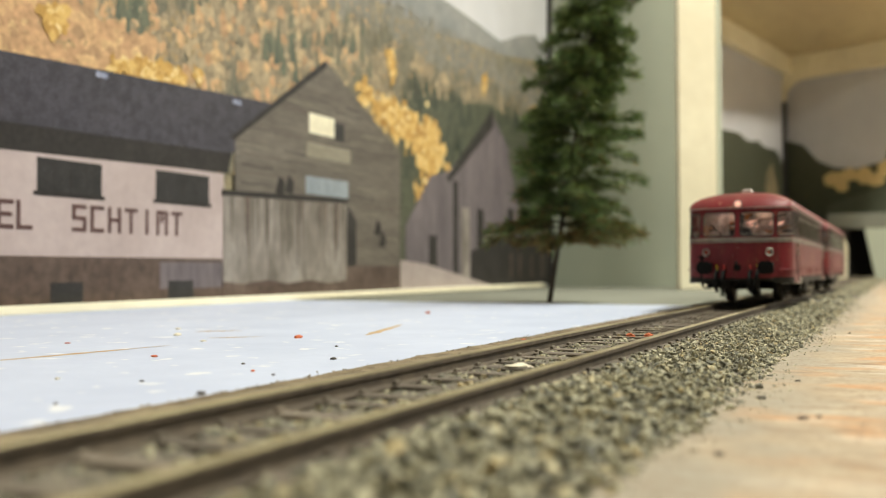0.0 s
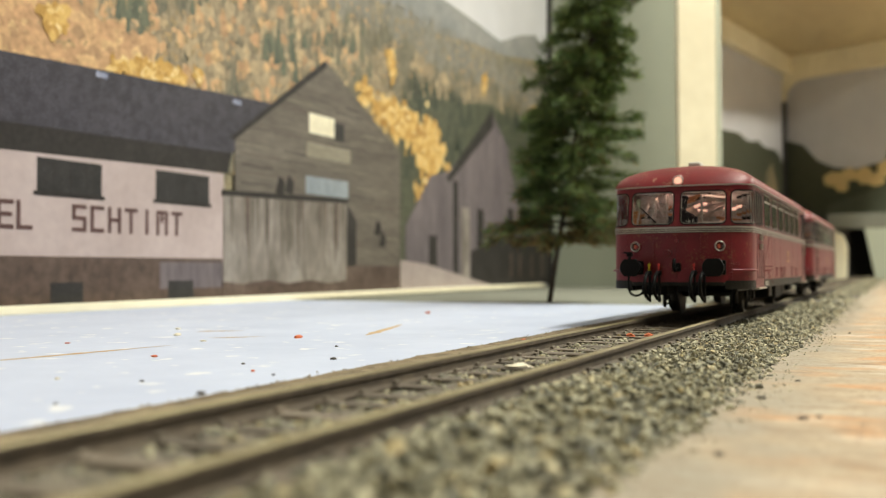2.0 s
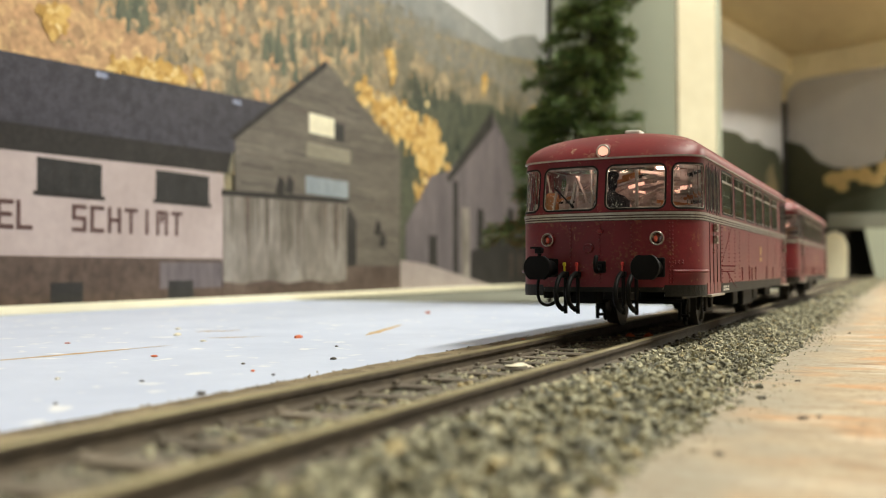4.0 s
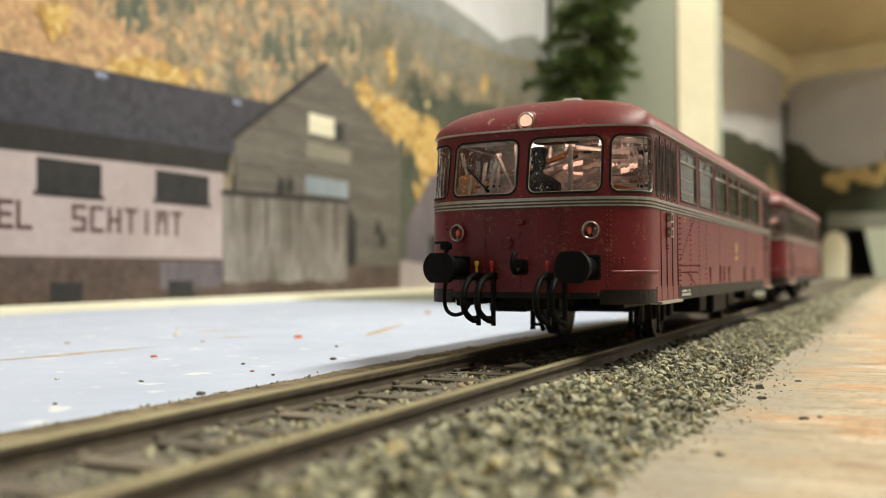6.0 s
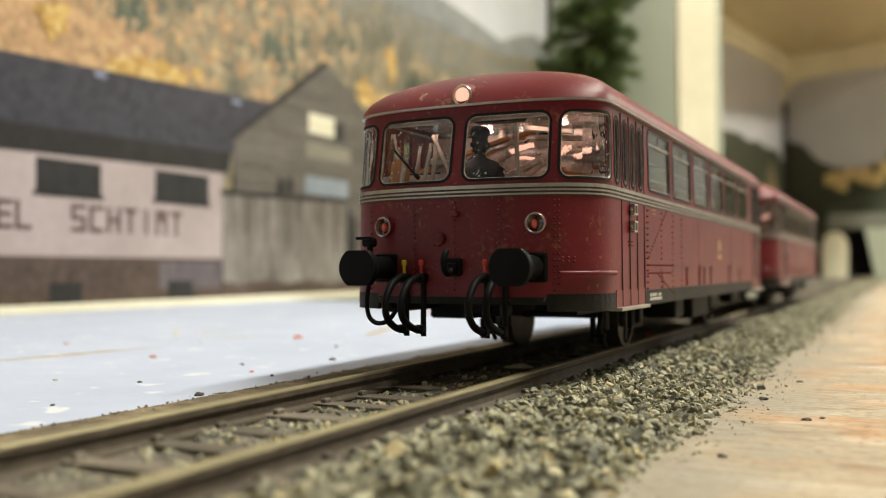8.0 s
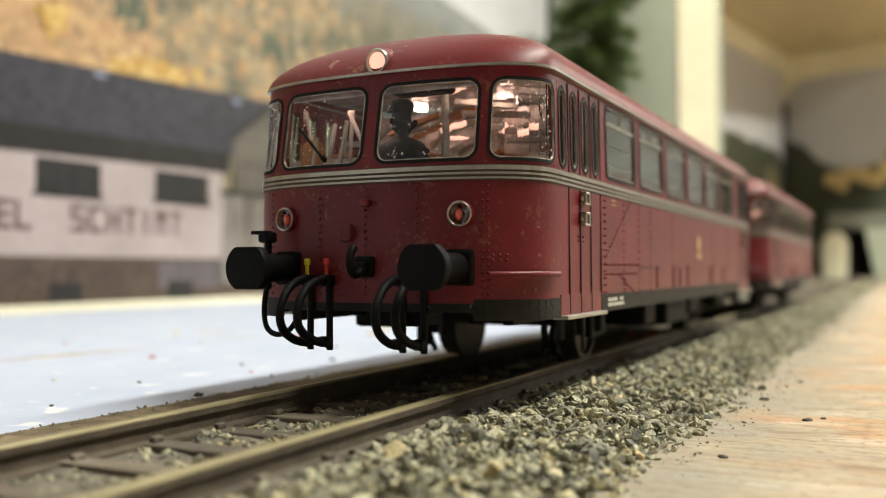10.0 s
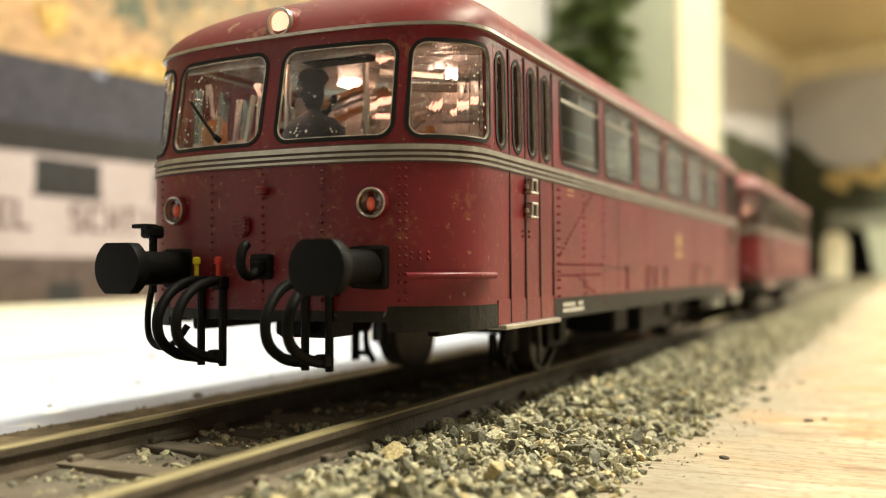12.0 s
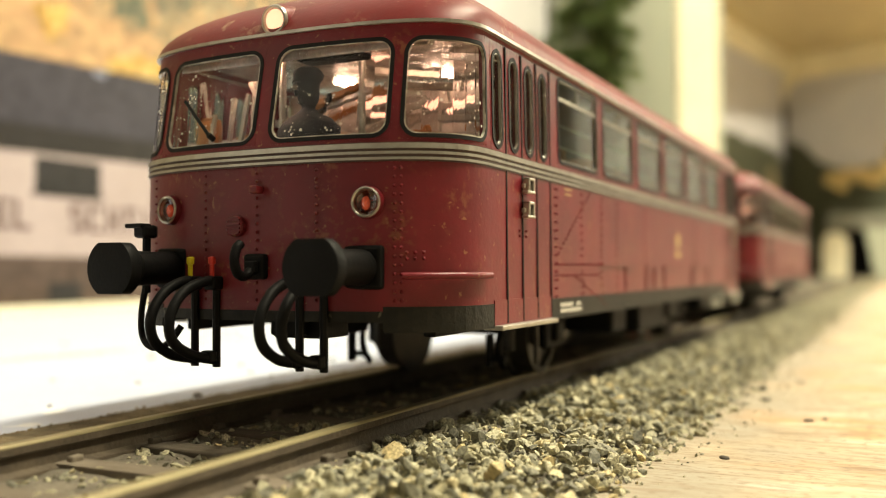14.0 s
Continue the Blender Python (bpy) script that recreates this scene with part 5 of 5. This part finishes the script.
for cx, cz, r in ((80, 163, 17), (105, 168, 16), (132, 166, 17), (150, 158, 14), (172, 175, 20), (188, 205, 16), (205, 190, 22), (96, 150, 12), (190, 150, 18)):
    flat("yellow_bush", [(cx + math.cos(k * math.tau / 16) * r * bushes.uniform(.8, 1.15), cz + math.sin(k * math.tau / 16) * r * .75 * bushes.uniform(.8, 1.15)) for k in range(16)], .7 + .02 * (cx % 7), P_YELLOW, back_wall)
tagged(part("ceiling", prism(bmesh.new(), [(-320, 900), (130, 900), (130, 1618), (-123, 1712), (-215, 1300)], "z", 376, 394), DECK), "brown underside of the upper layout deck", "deck", kind="structure")
b = part("batten_left", block(-520, 0, -14, 0, 345, 375.5, .8), CREAM)
b.matrix_basis = left_wall.matrix_basis @ pose(0, -.0008, 0)
tagged(b, "cream batten under the deck along the panel", "batten", kind="structure")
b = part("batten_back", block(0, 620, -16, 0, 336, 375.5, .8), CREAM)
b.matrix_basis = back_wall.matrix_basis @ pose(0, -.0008, 0)
tagged(b, "cream batten under the deck along the back panel", "batten", kind="structure")
bm = prism(bmesh.new(), [(0, 375), (0, 296), (8, 300), (14, 318), (28, 330), (52, 336), (60, 375)], "y", -20, -17)
b = part("corner_bracket", bm, CREAM)
b.matrix_basis = back_wall.matrix_basis
tagged(b, "cream curved corner bracket below the deck", "bracket", kind="structure")
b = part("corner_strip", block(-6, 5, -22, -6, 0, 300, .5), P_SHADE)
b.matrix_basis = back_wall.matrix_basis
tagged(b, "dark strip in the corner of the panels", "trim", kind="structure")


def tunnel_mouth():
    t = empty("tunnel_mouth", pose(0, 1.55, 0), "rough board tunnel mouth at the end of the track", "tunnel portal")
    part("lintel", block(-50, 90, 0, 10, 77, 100, 1), FLOOR_GREEN, t, "olive-brown lintel board")
    part("side_board", prism(bmesh.new(), [(2, 77), (90, 77), (90, 0), (17, 0)], "y", 1, 9), GREEN_PANEL, t, "olive slanting side board")
    # the left board takes a near-black colour, the right one olive
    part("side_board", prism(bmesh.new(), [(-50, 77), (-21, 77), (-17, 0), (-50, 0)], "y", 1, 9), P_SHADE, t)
    # the dark inside the tunnel is put into the black of these two pieces
    part("bore", prism(bmesh.new(), [(-50, 77), (90, 77), (90, 0), (-50, 0)], "y", 60, 64), RUBBER_AND_DARK, t, "tunnel back, coloured black for the dark inside")
    part("bore_roof", block(-50, 90, 9, 62, 77, 80), RUBBER_AND_DARK, t)
    return t


tunnel_mouth()
bm = prism(bmesh.new(), [(-17, 0), (17, 0), (18, 50), (12, 66), (0, 72), (-12, 66), (-18, 50)], "y", 0, 16)
bmesh.ops.bevel(bm, geom=list(bm.edges), offset=.0015, segments=2, affect="EDGES")
block_ob = tagged(part("cream_block", bm, CREAM), "round-topped cream block beside the tunnel mouth", "block")
block_ob.matrix_basis = pose(-.0375, 1.500, 0)

# ---- the fir ----
NEEDLE = mat("fir_needles", (0.075, 0.13, 0.032), .6, second=(0.17, 0.22, 0.06), scale=90, mix=.7, random_tint=.5, island=True)
WITHERED = mat("withered_needles", (0.22, 0.12, 0.035), .7, second=(0.12, 0.12, 0.03), scale=90, mix=.7, random_tint=.45, island=True)
BARK = mat("fir_bark", (0.05, 0.04, 0.03), .9, second=(0.09, 0.07, 0.05), scale=300, mix=.7, bump=.5, bump_scale=1200)


def fir_tree():
    """A model fir: a leaning wire trunk, limbs in loose tiers, and thousands of needle blades."""
    tree = empty("fir_tree", pose(-.097, .414, .0015), "tall green model fir with browned lower branches", "tree")
    rnd = random.Random(21)
    H = 205.0

    def axis(z):
        return Vector((.172 * z, 0, z))
    bm = bmesh.new()
    rings = []
    for k in range(24):
        z = H * k / 23
        c, r = axis(z), 1.35 * (1 - k / 25)
        rings.append([bm.verts.new((c + Vector((math.cos(a) * r, math.sin(a) * r, 0))) * MM) for a in (j * math.tau / 8 for j in range(8))])
    for a, c in zip(rings, rings[1:]):
        for j in range(8):
            bm.faces.new((a[j], a[(j + 1) % 8], c[(j + 1) % 8], c[j]))
    bm.faces.new(rings[-1])
    part("trunk", bm, BARK, tree, "thin dark trunk", True)
    limbs = bmesh.new()
    fresh, dry = ([], []), ([], [])

    def blade(store, p, d, length, width):
        side = d.cross(Vector((rnd.uniform(-1, 1), rnd.uniform(-1, 1), rnd.uniform(-1, 1)))).normalized() * width
        v, f = store
        n = len(v)
        v += [tuple((p - side) * MM), tuple((p + side) * MM), tuple((p + d * length + side * .3) * MM), tuple((p + d * length - side * .3) * MM)]
        f.append((n, n + 1, n + 2, n + 3))

    z = 30.0
    while z < H - 3:
        reach = 36 * (1 - (z - 28) / (H - 26)) ** .85 + 1.5
        for k in range(9 if z < 150 else 7):
            a = rnd.uniform(0, math.tau)
            L = reach * rnd.uniform(.5, 1.15)
            o = axis(z + rnd.uniform(-1.6, 1.6))
            out = Vector((math.cos(a), math.sin(a), 0))
            droop = rnd.uniform(.05, .30)
            pts = [o + out * L * f + Vector((0, 0, L * (.10 * f - droop * f * f))) for f in (0, .25, .5, .75, 1)]
            tube(limbs, pts, .35, 4)
            n = int(L * 13)
            for i in range(n):
                f = rnd.uniform(.12, 1.02) ** .8
                p = o + out * L * f + Vector((0, 0, L * (.10 * f - droop * f * f)))
                spread = 3.4 * (1.15 - .6 * f)
                tw = Vector((-out.y, out.x, 0)) * rnd.gauss(0, spread * .7) + Vector((0, 0, rnd.gauss(0, .9)))
                d = (out * rnd.uniform(.2, 1) + tw * .25 + Vector((0, 0, rnd.uniform(-.5, .4)))).normalized()
                brown = max(0.0, .75 - (z - 28) / 22) + (.12 if f > .8 and z < 70 else .02)
                blade(dry if rnd.random() < brown else fresh, p + tw, d, rnd.uniform(1.8, 4.4), rnd.uniform(.16, .36))
        z += 6.6 - z * .012
    tagged(part("branchwork", limbs, BARK, tree, "thin brown limbs"), kind="stuff")
    for name, st, m_, lab in (("crown", fresh, NEEDLE, "ragged dark green needles"), ("withered_needles", dry, WITHERED, "orange-brown dead needles")):
        me = bpy.data.meshes.new(name)
        me.from_pydata(st[0], [], st[1])
        me.materials.append(m_)
        ob = new(name, me)
        ob.parent = tree
        tagged(ob, lab, kind="stuff")
    return tree


fir_tree()

# ---- crumbs and scratches ----
ORANGE = mat("orange_flake", (0.62, 0.15, 0.05), .7, second=(0.45, 0.10, 0.04), scale=900, mix=.6)
DARK_CRUMB = mat("dark_crumb", (0.06, 0.05, 0.04), .9, second=(0.11, 0.09, 0.07), scale=900, mix=.6)
PALE_CRUMB = mat("pale_crumb", (0.72, 0.66, 0.52), .7, second=(0.6, 0.52, 0.38), scale=900, mix=.6)
SCRATCH = mat("bare_scratch", (0.42, 0.27, 0.12), .8, second=(0.55, 0.42, 0.26), scale=500, mix=.7)


def crumb(name, x, y, z, r, material, label, flat_by=.45):
    rnd = random.Random(int(x * 31 + y * 17))
    bm = bmesh.new()
    bmesh.ops.create_icosphere(bm, subdivisions=2, radius=r * MM)
    sx, sy = rnd.uniform(.8, 1.4), rnd.uniform(.6, 1.1)
    for v in bm.verts:
        v.co *= 1 + rnd.uniform(-.25, .25)
        v.co = Vector((v.co.x * sx, v.co.y * sy, max(v.co.z * flat_by, -r * flat_by * .6 * MM)))
    ob = part(name, bm, material)
    ob.matrix_basis = pose(x * MM, y * MM, (z + r * flat_by * .55) * MM, 0, 0, rnd.uniform(0, 180))
    return tagged(ob, label, "crumb", "crumbs on the boards")


for x, y, r in ((-73, 177, 1.1), (-99, 293, 1.1), (-70, 128, .5), (-109, 144, .4), (-39, 116, .35), (-23.5, 190, .7)):
    crumb("orange_crumb", x, y, 1.5, r, ORANGE, "small orange-red crumb lying on the blue board")
for x, y, r in ((-38, 137, .6), (-47, 124, .4), (-38, 78, .3), (-28.5, 92, .6), (-33, 113, .4), (-52, 160, .4), (-45, 99, .3)):
    crumb("dark_crumb", x, y, 1.5, r, DARK_CRUMB, "tiny dark crumb lying on the blue board")
for x, y in ((-2.2, 198.5), (.8, 202)):
    crumb("orange_crumb", x, y, 2.0, 1.0, ORANGE, "orange crumb between the rails on a sleeper", .7)
crumb("pale_flake", -1.6, 131, 2.0, 2.0, PALE_CRUMB, "pale flake lying between the rails", .3)
for x, y, r in ((-104, 172, .8), (-120, 190, .6), (-86, 160, .5), (-58, 96, .4)):
    crumb("pale_crumb", x, y, 1.5, r, PALE_CRUMB, "pale speck lying on the blue board")
for x, y, r in ((40, 113, .6), (41.5, 115, .35), (38, 265, .5), (33.5, 128, .7), (36, 150, .4), (35, 88, .5)):
    crumb("brown_crumb", x, y, 0, r, DARK_CRUMB, "brown crumb on the raw board beside the ballast", .35)


def scratch(pts, wide):
    bm = bmesh.new()
    rnd = random.Random(len(pts) + int(wide * 10))
    line = curve_path([(*p, 0) for p in pts], 8)
    left, right = [], []
    for i, p in enumerate(line):
        d = (line[min(i + 1, len(line) - 1)] - line[max(i - 1, 0)]).normalized()
        w = wide * math.sin(math.pi * (i + .5) / len(line)) * rnd.uniform(.5, 1.2)
        s = Vector((-d.y, d.x, 0)) * w
        left.append(bm.verts.new((p + s + Vector((0, 0, 1.54))) * MM)), right.append(bm.verts.new((p - s + Vector((0, 0, 1.54))) * MM))
    for i in range(len(line) - 1):
        bm.faces.new((left[i], left[i + 1], right[i + 1], right[i]))
    ob = part("scratch", bm, SCRATCH, blue, "bare brown scratch in the paint")


scratch([(-94, 96), (-90, 112), (-87.5, 130), (-85, 150)], 1.2)
scratch([(-63, 190), (-68, 206), (-76, 232)], 1.6)
scratch([(-109, 184), (-106, 188), (-101, 193)], 1.4)
scratch([(-92, 168), (-88, 172), (-83, 178)], .9)

# ---- the room round the layout ----
def room_wall(name, x0, x1, y0, y1, z0, z1, label, category="wall"):
    tagged(part(name, block(x0, x1, y0, y1, z0, z1), ROOM), label, category, kind="structure")


room_wall("floor", -460, 1400, -950, 2700, -80, -18.5, "plain grey bench under the layout boards", "floor")
room_wall("ceiling_room", -460, 1400, -950, 2700, 1250, 1290, "plain pale room ceiling", "ceiling")
room_wall("wall_west", -500, -460, -950, 2700, -80, 1250, "plain pale room wall")
room_wall("wall_east", 1400, 1440, -950, 2700, -80, 1250, "plain pale room wall")
room_wall("wall_south", -460, 1400, -990, -950, -80, 1250, "plain pale room wall")
room_wall("wall_north", -460, 1400, 2700, 2740, -80, 1250, "plain pale room wall")


# ---- what moves ----
STOPS = [(0, 332.3), (0.5, 305.8), (1, 281.8), (1.5, 259.0), (2, 235.6), (2.5, 214.4), (3, 196.7), (3.2, 191.0), (4.2, 164.5), (5.3, 140.2),
         (5.5, 136.5), (6, 129.0), (6.5, 123.0), (7, 117.6), (7.5, 112.3), (8, 106.4), (8.2, 104.1), (9.2, 93.2), (10.3, 81.8),
         (10.5, 79.7), (11, 74.8), (11.5, 70.5), (12, 67.8), (12.4, 67.0), (12.7, 67.0), (14, 67.0)]


def motions():
    """The two cars roll along the straight track and stop; the phone keeps its focus on the track and then on the leading car."""
    focus = empty("focus_point", pose(0, 0, RAIL * MM))
    walk(focus, [(t, pose(0, min(y, 176 + 4 * t if t < 3.1 else y) * MM, RAIL * MM)) for t, y in STOPS])
    cam.data.dof.use_dof, cam.data.dof.focus_object, cam.data.dof.aperture_fstop = True, focus, 24.0
    for car, back in ((car_a, 0.0), (car_b, GAP)):
        walk(car, [(t, pose(0, (y + back) * MM, RAIL * MM)) for t, y in STOPS])
    walk(doll, [(t, pose(0.3 * MM, (y + 6.6) * MM, (RAIL + 1.1) * MM, 0, 0, -10)) for t, y in STOPS])
    ts, ys = zip(*STOPS)
    for car, y, wheel in WHEELS:
        rows = []
        for k in range(141):
            turn = math.degrees((float(np.interp(k / 10, ts, ys)) - ys[0]) / 5.0)
            rows.append((k / 10, pose(0, y * MM, 5.05 * MM, -turn)))
        walk(wheel, rows)


motions()
